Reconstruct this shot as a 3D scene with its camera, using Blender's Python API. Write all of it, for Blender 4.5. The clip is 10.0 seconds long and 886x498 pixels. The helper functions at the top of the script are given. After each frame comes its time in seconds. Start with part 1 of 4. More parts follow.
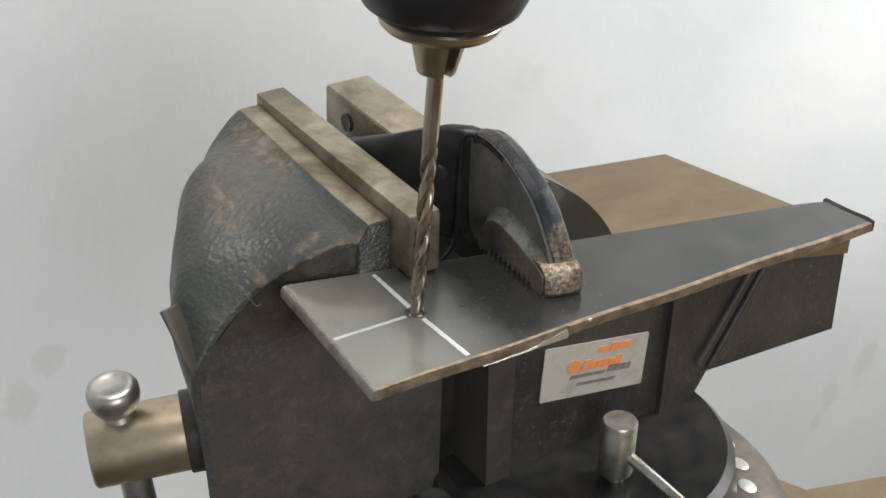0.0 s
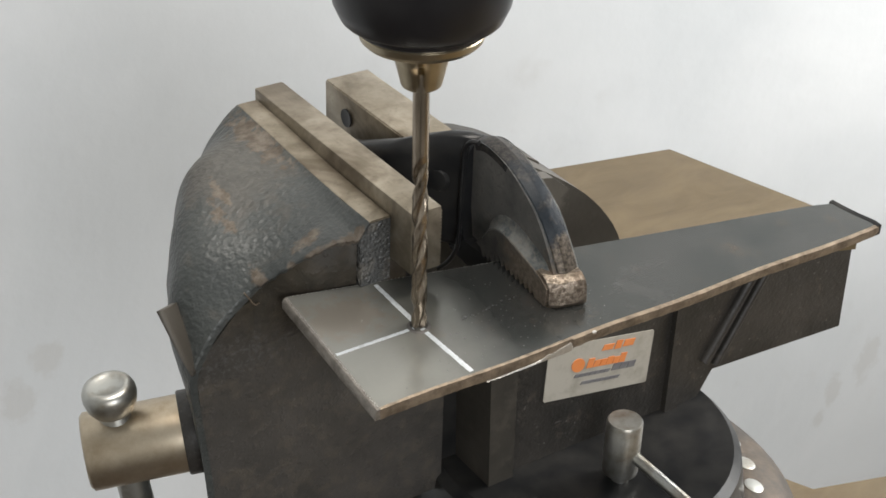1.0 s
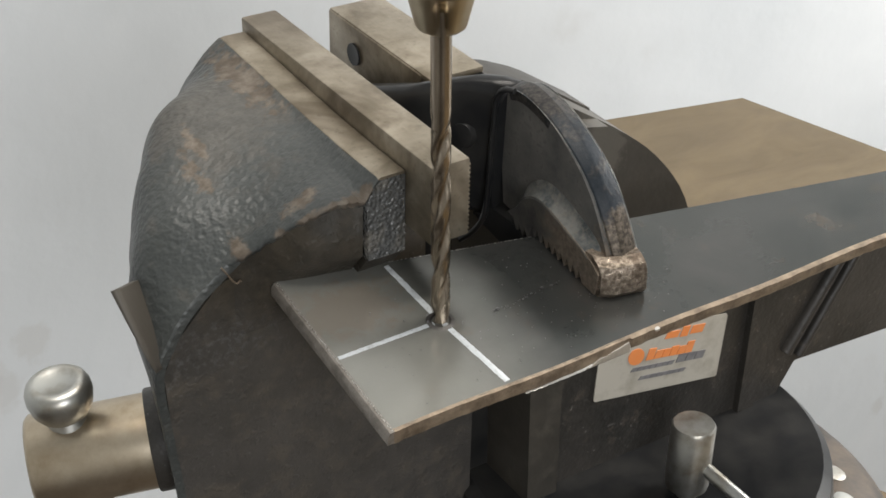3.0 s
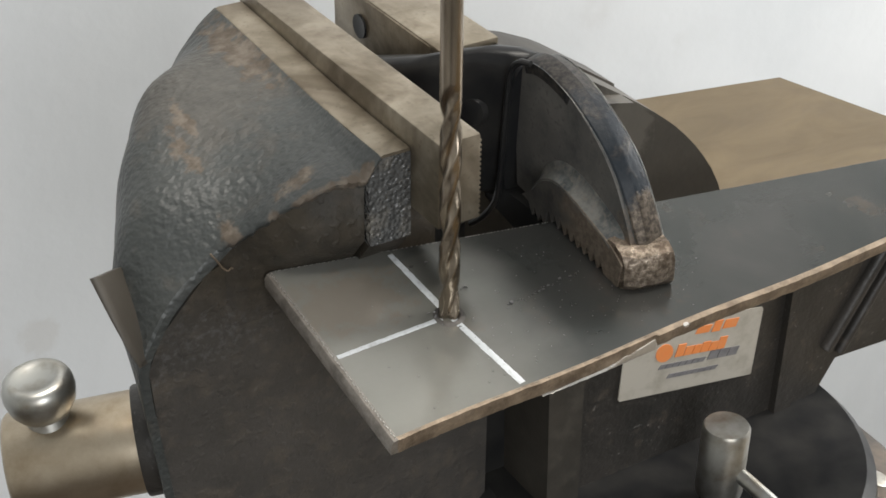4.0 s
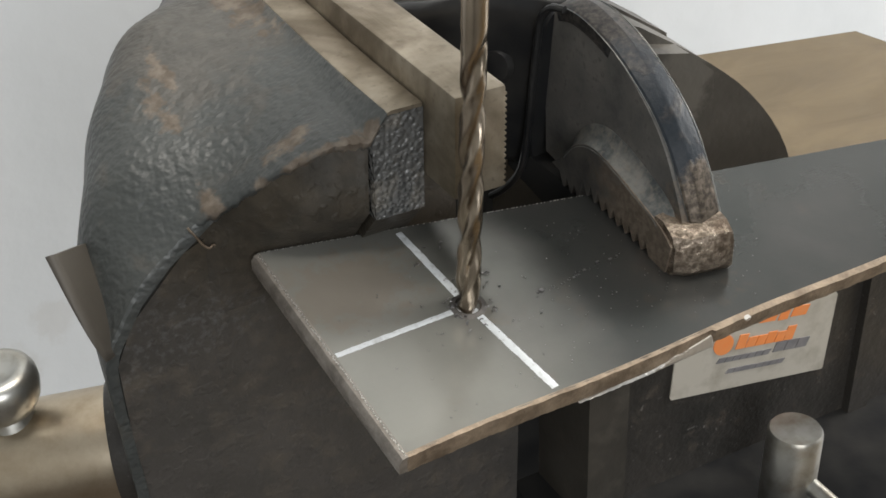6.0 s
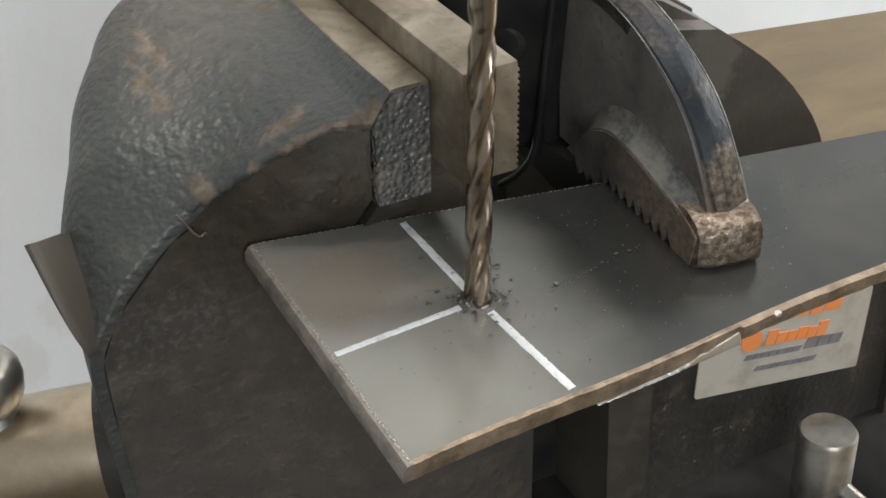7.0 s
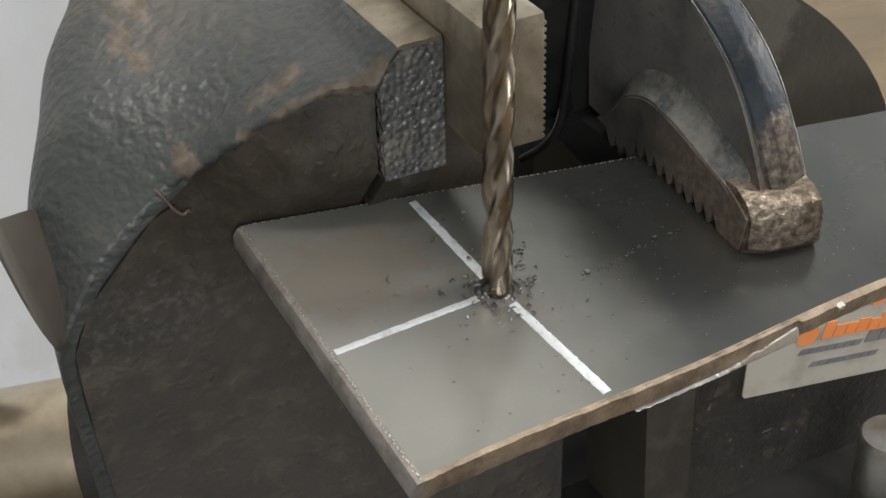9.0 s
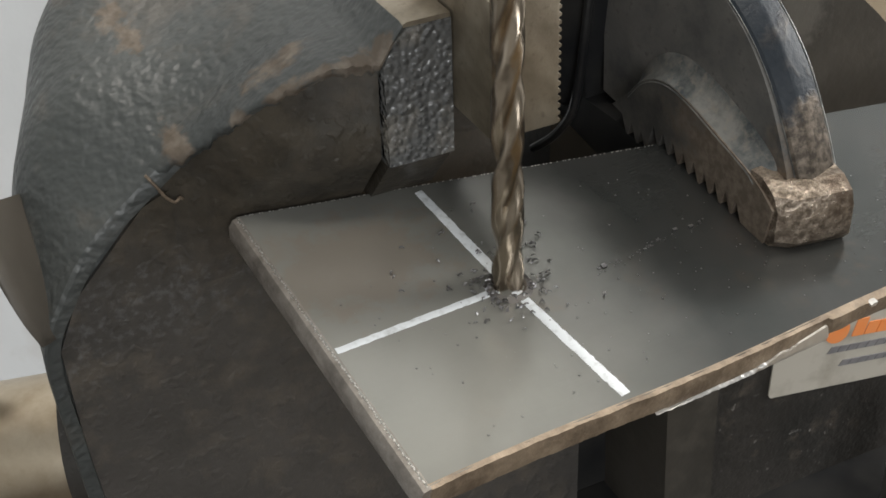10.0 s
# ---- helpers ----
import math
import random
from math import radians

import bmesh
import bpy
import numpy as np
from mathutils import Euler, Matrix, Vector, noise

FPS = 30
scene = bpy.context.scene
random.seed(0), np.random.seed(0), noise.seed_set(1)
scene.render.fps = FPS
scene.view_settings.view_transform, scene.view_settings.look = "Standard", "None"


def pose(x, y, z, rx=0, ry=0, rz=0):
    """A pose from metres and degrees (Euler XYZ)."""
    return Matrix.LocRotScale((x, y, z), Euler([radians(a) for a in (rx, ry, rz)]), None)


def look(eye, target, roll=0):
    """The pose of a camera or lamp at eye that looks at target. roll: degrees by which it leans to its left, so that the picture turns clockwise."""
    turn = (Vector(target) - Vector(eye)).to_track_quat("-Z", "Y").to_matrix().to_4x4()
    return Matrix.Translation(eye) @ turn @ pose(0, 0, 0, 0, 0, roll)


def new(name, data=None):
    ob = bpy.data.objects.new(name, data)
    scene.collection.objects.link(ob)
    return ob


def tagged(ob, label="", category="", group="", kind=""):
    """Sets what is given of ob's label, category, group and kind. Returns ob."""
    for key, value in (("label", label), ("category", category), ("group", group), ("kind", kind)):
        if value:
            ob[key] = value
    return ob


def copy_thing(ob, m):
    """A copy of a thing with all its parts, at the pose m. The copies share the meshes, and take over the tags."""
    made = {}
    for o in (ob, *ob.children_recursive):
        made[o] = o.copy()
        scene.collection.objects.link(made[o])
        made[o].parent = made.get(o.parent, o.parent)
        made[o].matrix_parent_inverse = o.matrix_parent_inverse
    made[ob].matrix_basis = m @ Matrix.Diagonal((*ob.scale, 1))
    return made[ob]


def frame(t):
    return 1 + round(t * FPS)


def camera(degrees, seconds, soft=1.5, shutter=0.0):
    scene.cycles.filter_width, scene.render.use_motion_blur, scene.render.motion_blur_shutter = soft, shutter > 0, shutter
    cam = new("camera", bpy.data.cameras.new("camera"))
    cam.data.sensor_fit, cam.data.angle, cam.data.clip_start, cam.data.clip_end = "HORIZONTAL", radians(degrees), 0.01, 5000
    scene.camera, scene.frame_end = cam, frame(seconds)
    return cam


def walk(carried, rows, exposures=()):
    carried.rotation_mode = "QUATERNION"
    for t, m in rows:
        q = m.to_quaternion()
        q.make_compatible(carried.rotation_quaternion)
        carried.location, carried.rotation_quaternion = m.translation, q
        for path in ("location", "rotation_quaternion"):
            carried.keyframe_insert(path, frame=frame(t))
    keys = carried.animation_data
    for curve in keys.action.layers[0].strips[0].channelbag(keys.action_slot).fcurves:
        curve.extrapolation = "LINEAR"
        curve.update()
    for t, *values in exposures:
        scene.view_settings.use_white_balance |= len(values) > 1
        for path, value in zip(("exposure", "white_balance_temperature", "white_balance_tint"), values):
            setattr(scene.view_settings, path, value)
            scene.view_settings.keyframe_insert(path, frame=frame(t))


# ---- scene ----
U = 0.0125  # metres per drawing unit: the steel jaws are 115 mm long

# ---- camera ----
cam = camera(32.0, 10.0, soft=1.6, shutter=0.5)
# seconds, eye (drawing units), yaw, pitch and roll (degrees)
PATH = [
    (0, -20.080, -30.628, 25.196, -34.277, -31.127, 2.013),
    (0.5, -19.933, -30.499, 25.252, -34.245, -31.287, 1.877),
    (1, -19.731, -29.976, 24.805, -34.309, -31.288, 1.900),
    (1.5, -18.581, -28.095, 23.350, -34.164, -31.526, 1.814),
    (2, -17.460, -26.403, 22.079, -33.946, -31.819, 1.731),
    (2.5, -16.439, -24.926, 20.925, -33.634, -32.052, 1.540),
    (4, -13.789, -22.148, 18.109, -31.565, -32.196, 0.595),
    (4.5, -13.117, -21.296, 17.251, -31.066, -32.171, 0.244),
    (5, -12.341, -20.502, 16.584, -30.326, -32.426, -0.079),
    (5.5, -11.714, -19.668, 15.991, -29.821, -32.744, -0.269),
    (7, -10.159, -17.715, 14.349, -28.217, -33.251, -0.938),
    (7.5, -9.817, -17.092, 13.895, -27.953, -33.474, -1.106),
    (8, -9.343, -16.532, 13.416, -27.286, -33.644, -1.424),
    (8.5, -8.986, -16.075, 13.001, -26.919, -33.712, -1.470),
    (9, -8.666, -15.550, 12.616, -26.591, -33.905, -1.598),
    (9.5, -8.375, -15.048, 12.226, -26.211, -34.071, -1.717),
    (10, -7.960, -14.599, 11.909, -25.547, -34.392, -1.833),
]


def eye_pose(x, y, z, yaw, pitch, roll):
    eye = Vector((x, y, z)) * U
    a, b = radians(yaw), radians(pitch)
    ahead = Vector((-math.sin(a) * math.cos(b), math.cos(a) * math.cos(b), math.sin(b)))
    return look(eye, eye + ahead, roll)


walk(cam, [(t, eye_pose(*row)) for t, *row in PATH])

# ---- light ----
world = bpy.data.worlds.new("room_air")
scene.world = world
world.use_nodes = True
world.node_tree.nodes["Background"].inputs[0].default_value = (0.86, 0.93, 1.0, 1)
world.node_tree.nodes["Background"].inputs[1].default_value = 0.3


def area_lamp(name, eye, target, size_x, size_y, watts, colour):
    data = bpy.data.lights.new(name, "AREA")
    data.shape, data.size, data.size_y, data.energy, data.color = "RECTANGLE", size_x, size_y, watts, colour
    ob = new(name, data)
    ob.matrix_world = look(eye, target)
    return ob


area_lamp("ceiling_light", (0.1, -0.06, 1.31), (0.1, -0.06, 0), 1.0, 0.16, 14.0, (1.0, 0.94, 0.86))
area_lamp("window_light", (1.36, -0.15, 0.45), (0.62, 0.42, -0.5), 0.75, 0.8, 25, (1.0, 0.99, 0.97))
area_lamp("front_window_light", (-0.5, -1.86, 0.66), (-0.2, 0, 0.05), 0.7, 0.7, 17.5, (0.97, 0.98, 1.0))
scene.view_settings.exposure = 0.0


# ---- materials ----
def ramp_pick(nt, value, lo, hi):
    n = nt.nodes.new("ShaderNodeMapRange")
    n.inputs["From Min"].default_value, n.inputs["From Max"].default_value = lo, hi
    nt.links.new(value, n.inputs["Value"])
    return n.outputs["Result"]


def noise_of(nt, scale, detail=4.0, rough=0.55, distort=0.0, stretch=None):
    co = nt.nodes.new("ShaderNodeTexCoord").outputs["Object"]
    if stretch:
        mp = nt.nodes.new("ShaderNodeMapping")
        mp.inputs["Scale"].default_value = stretch
        nt.links.new(co, mp.inputs["Vector"])
        co = mp.outputs["Vector"]
    n = nt.nodes.new("ShaderNodeTexNoise")
    n.inputs["Scale"].default_value, n.inputs["Detail"].default_value = scale, detail
    n.inputs["Roughness"].default_value, n.inputs["Distortion"].default_value = rough, distort
    nt.links.new(co, n.inputs["Vector"])
    return n.outputs["Fac"]


def mix_colour(nt, fac, a, b):
    n = nt.nodes.new("ShaderNodeMix")
    n.data_type = "RGBA"
    for socket, value in ((n.inputs["Factor"], fac), (n.inputs["A"], a), (n.inputs["B"], b)):
        if isinstance(value, (tuple, float, int)):
            socket.default_value = (*value, 1) if isinstance(value, tuple) else value
        else:
            nt.links.new(value, socket)
    return n.outputs["Result"]


def mix_value(nt, fac, a, b):
    n = nt.nodes.new("ShaderNodeMix")
    for socket, value in ((n.inputs["Factor"], fac), (n.inputs["A"], a), (n.inputs["B"], b)):
        if isinstance(value, (float, int)):
            socket.default_value = value
        else:
            nt.links.new(value, socket)
    return n.outputs["Result"]


def times(nt, a, b):
    n = nt.nodes.new("ShaderNodeMath")
    n.operation = "MULTIPLY"
    for socket, value in ((n.inputs[0], a), (n.inputs[1], b)):
        if isinstance(value, (float, int)):
            socket.default_value = value
        else:
            nt.links.new(value, socket)
    return n.outputs[0]


def most(nt, a, b):
    n = nt.nodes.new("ShaderNodeMath")
    n.operation = "MAXIMUM"
    nt.links.new(a, n.inputs[0])
    nt.links.new(b, n.inputs[1])
    return n.outputs[0]


def edge_wear(nt, lo, hi):
    return ramp_pick(nt, nt.nodes.new("ShaderNodeNewGeometry").outputs["Pointiness"], lo, hi)


def patch_at(nt, centre, radius, stretch=(1, 1, 1), ragged=0.5, scale=160.0):
    """A ragged patch of wear round a place of the thing (drawing units)."""
    co = nt.nodes.new("ShaderNodeTexCoord").outputs["Object"]
    sub = nt.nodes.new("ShaderNodeVectorMath")
    sub.operation = "SUBTRACT"
    nt.links.new(co, sub.inputs[0])
    sub.inputs[1].default_value = [c * U for c in centre]
    mul = nt.nodes.new("ShaderNodeVectorMath")
    mul.operation = "MULTIPLY"
    nt.links.new(sub.outputs[0], mul.inputs[0])
    mul.inputs[1].default_value = [s / (radius * U) for s in stretch]
    ln = nt.nodes.new("ShaderNodeVectorMath")
    ln.operation = "LENGTH"
    nt.links.new(mul.outputs[0], ln.inputs[0])
    n = noise_of(nt, scale, 5.0, 0.65)
    add = nt.nodes.new("ShaderNodeMath")
    add.operation = "MULTIPLY_ADD"
    nt.links.new(n, add.inputs[0])
    add.inputs[1].default_value = ragged * 4
    nt.links.new(ln.outputs["Value"], add.inputs[2])
    return ramp_pick(nt, add.outputs[0], 1.0 + ragged * 2.2, 0.75 + ragged * 1.9)


def spot_at(nt, centre, radius, inner, stretch):
    """A soft round zone that fades from its inner part to its rim."""
    co = nt.nodes.new("ShaderNodeTexCoord").outputs["Object"]
    sub = nt.nodes.new("ShaderNodeVectorMath")
    sub.operation = "SUBTRACT"
    nt.links.new(co, sub.inputs[0])
    sub.inputs[1].default_value = [c * U for c in centre]
    mul = nt.nodes.new("ShaderNodeVectorMath")
    mul.operation = "MULTIPLY"
    nt.links.new(sub.outputs[0], mul.inputs[0])
    mul.inputs[1].default_value = [k / (radius * U) for k in stretch]
    ln = nt.nodes.new("ShaderNodeVectorMath")
    ln.operation = "LENGTH"
    nt.links.new(mul.outputs[0], ln.inputs[0])
    add = nt.nodes.new("ShaderNodeMath")
    add.operation = "MULTIPLY_ADD"
    nt.links.new(noise_of(nt, 40, 4), add.inputs[0])
    add.inputs[1].default_value = 0.35
    nt.links.new(ln.outputs["Value"], add.inputs[2])
    return ramp_pick(nt, add.outputs[0], 1.17, inner + 0.17)


def material(name, build):
    m = bpy.data.materials.new(name)
    m.use_nodes = True
    nt = m.node_tree
    bsdf = nt.nodes["Principled BSDF"]

    def put(socket, value):
        if isinstance(value, tuple):
            bsdf.inputs[socket].default_value = (*value, 1)
        elif isinstance(value, (float, int)):
            bsdf.inputs[socket].default_value = value
        else:
            nt.links.new(value, bsdf.inputs[socket])

    def bump(*layers):
        last = None
        for height, strength, distance in layers:
            b = nt.nodes.new("ShaderNodeBump")
            b.inputs["Strength"].default_value, b.inputs["Distance"].default_value = strength, distance
            nt.links.new(height, b.inputs["Height"])
            if last:
                nt.links.new(last, b.inputs["Normal"])
            last = b.outputs["Normal"]
        nt.links.new(last, bsdf.inputs["Normal"])

    build(nt, put, bump)
    return m


def cast_paint(nt, put, bump):
    """Dark grey-green hammered paint on cast iron, with rust, dirt and bare worn edges."""
    grain, dirt, blotch = noise_of(nt, 420, 3), noise_of(nt, 90, 5, 0.6), noise_of(nt, 22, 4, 0.6)
    base = mix_colour(nt, ramp_pick(nt, blotch, 0.35, 0.7), (0.043, 0.048, 0.047), (0.07, 0.075, 0.072))
    base = mix_colour(nt, times(nt, ramp_pick(nt, dirt, 0.58, 0.75), 0.6), base, (0.1, 0.09, 0.075))
    rust = times(nt, patch_at(nt, (-2.4, 6.6, 3.1), 1.3, (0.7, 0.6, 0.7), 0.7, 90), 0.3)
    for place, size, stretch in (((-3.5, 5.0, 2.75), 0.4, (1.6, 0.6, 0.7)), ((-3.15, 5.8, 2.85), 0.35, (1.7, 0.5, 0.7)), ((-1.9, 2.6, 2.45), 0.34, (0.5, 1.3, 1)), ((-3.45, 2.95, 1.5), 0.2, (1.3, 0.4, 0.6)),
                                 ((-2.2, 1.95, 2.45), 0.2, (0.5, 1, 1)), ((-1.5, 1.66, 2.72), 0.26, (0.4, 1, 1)), ((-2.75, 2.3, 2.05), 0.16, (0.5, 1, 1)), ((-0.95, 1.6, 2.85), 0.2, (1, 0.8, 0.6)), ((-1.1, 7.5, 3.2), 0.7, (1.6, 0.4, 1))):
        rust = most(nt, rust, patch_at(nt, place, size, stretch, 0.85, 230))
    base = mix_colour(nt, times(nt, rust, 0.62), base, mix_colour(nt, ramp_pick(nt, noise_of(nt, 260, 5), 0.4, 0.65), (0.12, 0.085, 0.055), (0.25, 0.205, 0.16)))
    bare = times(nt, times(nt, edge_wear(nt, 0.56, 0.66), ramp_pick(nt, dirt, 0.45, 0.6)), 0.5)
    put("Base Color", mix_colour(nt, bare, base, (0.26, 0.23, 0.19)))
    put("Metallic", times(nt, bare, 0.7))
    put("Roughness", mix_value(nt, rust, mix_value(nt, blotch, 0.36, 0.5), 0.75))
    bump((noise_of(nt, 460, 1.2, 0.4, 0.0, (1, 1.25, 1.2)), 0.6, 0.001), (noise_of(nt, 190, 2), 0.15, 0.001), (grain, 0.1, 0.0003))


def pebble_paint(nt, put, bump):
    """Thick glossy dark paint that dried in pebbles."""
    v = nt.nodes.new("ShaderNodeTexVoronoi")
    v.feature = "SMOOTH_F1"
    v.inputs["Scale"].default_value = 860
    nt.links.new(nt.nodes.new("ShaderNodeTexCoord").outputs["Object"], v.inputs["Vector"])
    inv = ramp_pick(nt, v.outputs["Distance"], 0.75, 0.1)
    dirt = noise_of(nt, 110, 5, 0.6)
    base = mix_colour(nt, ramp_pick(nt, dirt, 0.5, 0.72), (0.095, 0.096, 0.094), (0.2, 0.185, 0.16))
    put("Base Color", base)
    put("Roughness", mix_value(nt, dirt, 0.14, 0.36))
    bump((inv, 0.95, 0.0009), (noise_of(nt, 260, 3), 0.25, 0.0008))


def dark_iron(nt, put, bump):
    """Smoother, oily dark paint on the lower casting."""
    dirt, blotch = noise_of(nt, 140, 6, 0.65), noise_of(nt, 30, 4, 0.6)
    base = mix_colour(nt, ramp_pick(nt, blotch, 0.35, 0.7), (0.024, 0.0225, 0.02), (0.047, 0.042, 0.037))
    # sparkle on the oily bumps painted as pale specks
    glint_specks = ramp_pick(nt, noise_of(nt, 700, 2), 0.66, 0.72)
    base = mix_colour(nt, times(nt, glint_specks, ramp_pick(nt, dirt, 0.45, 0.65)), base, (0.2, 0.19, 0.18))
    put("Base Color", mix_colour(nt, ramp_pick(nt, dirt, 0.58, 0.75), base, (0.085, 0.07, 0.055)))
    put("Roughness", mix_value(nt, dirt, 0.3, 0.55))
    bump((noise_of(nt, 620, 3), 0.35, 0.0006), (noise_of(nt, 75, 4), 0.35, 0.0018))


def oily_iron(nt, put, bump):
    """Oily dark paint with glossy pimples and pale painted glints, browned with painted shade below the overhang."""
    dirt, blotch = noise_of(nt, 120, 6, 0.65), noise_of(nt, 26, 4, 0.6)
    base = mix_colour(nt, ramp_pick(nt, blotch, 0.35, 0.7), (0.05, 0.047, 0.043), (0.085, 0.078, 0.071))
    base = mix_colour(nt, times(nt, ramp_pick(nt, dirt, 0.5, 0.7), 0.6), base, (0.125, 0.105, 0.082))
    # shade of the overhang painted in as a soft dark brown spot
    overhang_shade = spot_at(nt, (-2.4, 2.6, 1.2), 3.4, 0.45, (0.75, 1, 1.5))
    base = mix_colour(nt, times(nt, overhang_shade, 0.92), base, mix_colour(nt, ramp_pick(nt, dirt, 0.4, 0.65), (0.027, 0.023, 0.017), (0.06, 0.05, 0.036)))
    # pale patches paint in the glints of the small bumps
    glint_zone = most(nt, patch_at(nt, (-4.2, 3.1, -0.9), 0.9, (0.6, 1, 1.4), 0.8, 170), patch_at(nt, (-5.3, 3.1, -1.4), 0.6, (0.9, 1, 0.7), 0.7, 220))
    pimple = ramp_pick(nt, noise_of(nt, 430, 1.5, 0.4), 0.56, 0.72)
    pale = times(nt, mix_value(nt, glint_zone, 0.1, 0.8), ramp_pick(nt, noise_of(nt, 640, 4, 0.65), 0.5, 0.66))
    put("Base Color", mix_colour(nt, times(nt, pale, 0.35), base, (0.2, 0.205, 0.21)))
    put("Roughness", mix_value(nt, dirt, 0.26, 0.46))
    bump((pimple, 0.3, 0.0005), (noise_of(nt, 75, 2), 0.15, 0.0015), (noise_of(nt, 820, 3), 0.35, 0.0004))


def dusty_iron(nt, put, bump):
    """Dark casting under a film of brown dust, rubbed paler in places."""
    dirt, blotch = noise_of(nt, 120, 5, 0.6), noise_of(nt, 24, 4, 0.6)
    base = mix_colour(nt, ramp_pick(nt, blotch, 0.35, 0.7), (0.03, 0.027, 0.022), (0.06, 0.053, 0.043))
    base = mix_colour(nt, times(nt, patch_at(nt, (6.6, 3.0, 1.9), 0.9, (1, 0.6, 0.7), 0.7, 130), 0.4), base, (0.14, 0.128, 0.108))
    base = mix_colour(nt, times(nt, patch_at(nt, (-5.9, 3.3, 0.4), 1.4, (1, 0.6, 0.7), 0.5, 130), 0.45), base, (0.13, 0.115, 0.095))
    put("Base Color", mix_colour(nt, times(nt, ramp_pick(nt, dirt, 0.55, 0.75), 0.5), base, (0.1, 0.088, 0.07)))
    put("Roughness", mix_value(nt, dirt, 0.45, 0.65))
    bump((dirt, 0.2, 0.0006), (noise_of(nt, 420, 3), 0.2, 0.0004))


def worn_steel(nt, put, bump):
    """Brownish bare steel of the jaw faces, with scratches, pits and dark oily stains."""
    stain, fine, patchy = noise_of(nt, 60, 5, 0.6), noise_of(nt, 500, 4, 0.6), noise_of(nt, 26, 4, 0.65, 0.5)
    base = mix_colour(nt, ramp_pick(nt, stain, 0.35, 0.65), (0.23, 0.195, 0.142), (0.4, 0.35, 0.275))
    base = mix_colour(nt, times(nt, ramp_pick(nt, patchy, 0.46, 0.62), 0.7), base, (0.105, 0.08, 0.052))
    base = mix_colour(nt, times(nt, ramp_pick(nt, fine, 0.58, 0.72), 0.4), base, (0.1, 0.078, 0.055))
    put("Base Color", base)
    put("Metallic", 0.7)
    put("Roughness", mix_value(nt, patchy, 0.3, 0.55))
    bump((fine, 0.3, 0.0003), (noise_of(nt, 220, 4, 0.6), 0.2, 0.0006), (noise_of(nt, 40, 3, 0.5, 0, (30, 1, 30)), 0.15, 0.0004))


def plate_steel(nt, put, bump):
    """Steel plate with its reflections painted in, bright at the marked end and dark beyond, with faint clouds, rust
    tints and hair scratches.
    """
    cloud, fine, smear = noise_of(nt, 34, 5, 0.6, 0.4), noise_of(nt, 900, 3), noise_of(nt, 90, 4, 0.6, 0.3, (0.35, 1, 1))
    # pale wall and dark plier reflections painted as two zones of base colour
    sheen_zone = spot_at(nt, (-2.2, 0.0, 0), 4.3, 0.35, (1, 0.7, 1))
    scale = mix_colour(nt, ramp_pick(nt, cloud, 0.3, 0.7), (0.05, 0.056, 0.053), (0.088, 0.088, 0.084))
    bright = mix_colour(nt, ramp_pick(nt, cloud, 0.3, 0.7), (0.235, 0.235, 0.21), (0.275, 0.271, 0.245))
    base = mix_colour(nt, sheen_zone, scale, bright)
    rust = times(nt, ramp_pick(nt, noise_of(nt, 70, 6, 0.65), 0.56, 0.72), ramp_pick(nt, noise_of(nt, 25, 3), 0.45, 0.65))
    rust = most(nt, rust, times(nt, patch_at(nt, (-1.7, 1.2, 0), 0.9, (0.7, 1, 1), 0.8, 200), 0.8))
    base = mix_colour(nt, times(nt, rust, 0.3), base, (0.25, 0.16, 0.09))
    put("Base Color", base)
    put("Metallic", mix_value(nt, sheen_zone, 0.6, 0.25))
    put("Specular IOR Level", 0.65)
    put("Roughness", mix_value(nt, ramp_pick(nt, smear, 0.3, 0.7), 0.17, 0.25))
    bump((fine, 0.06, 0.0002), (noise_of(nt, 60, 3, 0.5, 0, (1, 24, 1)), 0.05, 0.0003))


def cut_edge(nt, put, bump):
    """Flame-cut brown edge of the plate."""
    n = noise_of(nt, 160, 5, 0.65)
    put("Base Color", mix_colour(nt, ramp_pick(nt, n, 0.35, 0.65), (0.155, 0.118, 0.085), (0.34, 0.272, 0.2)))
    put("Metallic", 0.55)
    put("Roughness", 0.5)
    bump((noise_of(nt, 420, 4), 0.6, 0.0006))


def sawn_end(nt, put, bump):
    n = noise_of(nt, 220, 5, 0.65)
    put("Base Color", mix_colour(nt, ramp_pick(nt, n, 0.35, 0.65), (0.17, 0.152, 0.132), (0.34, 0.31, 0.275)))
    put("Metallic", 0.5)
    put("Roughness", 0.42)
    bump((noise_of(nt, 500, 4), 0.5, 0.0005))


def burr(nt, put, bump):
    put("Base Color", (0.62, 0.6, 0.57))
    put("Metallic", 0.75)
    put("Roughness", mix_value(nt, noise_of(nt, 900, 3), 0.25, 0.5))
    bump((noise_of(nt, 500, 3, 0.5, 0, (0.3, 1, 1)), 0.3, 0.0005))


def marker(nt, put, bump):
    n = noise_of(nt, 500, 5, 0.6)
    put("Base Color", mix_colour(nt, ramp_pick(nt, n, 0.5, 0.75), (0.68, 0.71, 0.73), (0.4, 0.41, 0.41)))
    put("Roughness", 0.55)
    bump((n, 0.2, 0.0001))


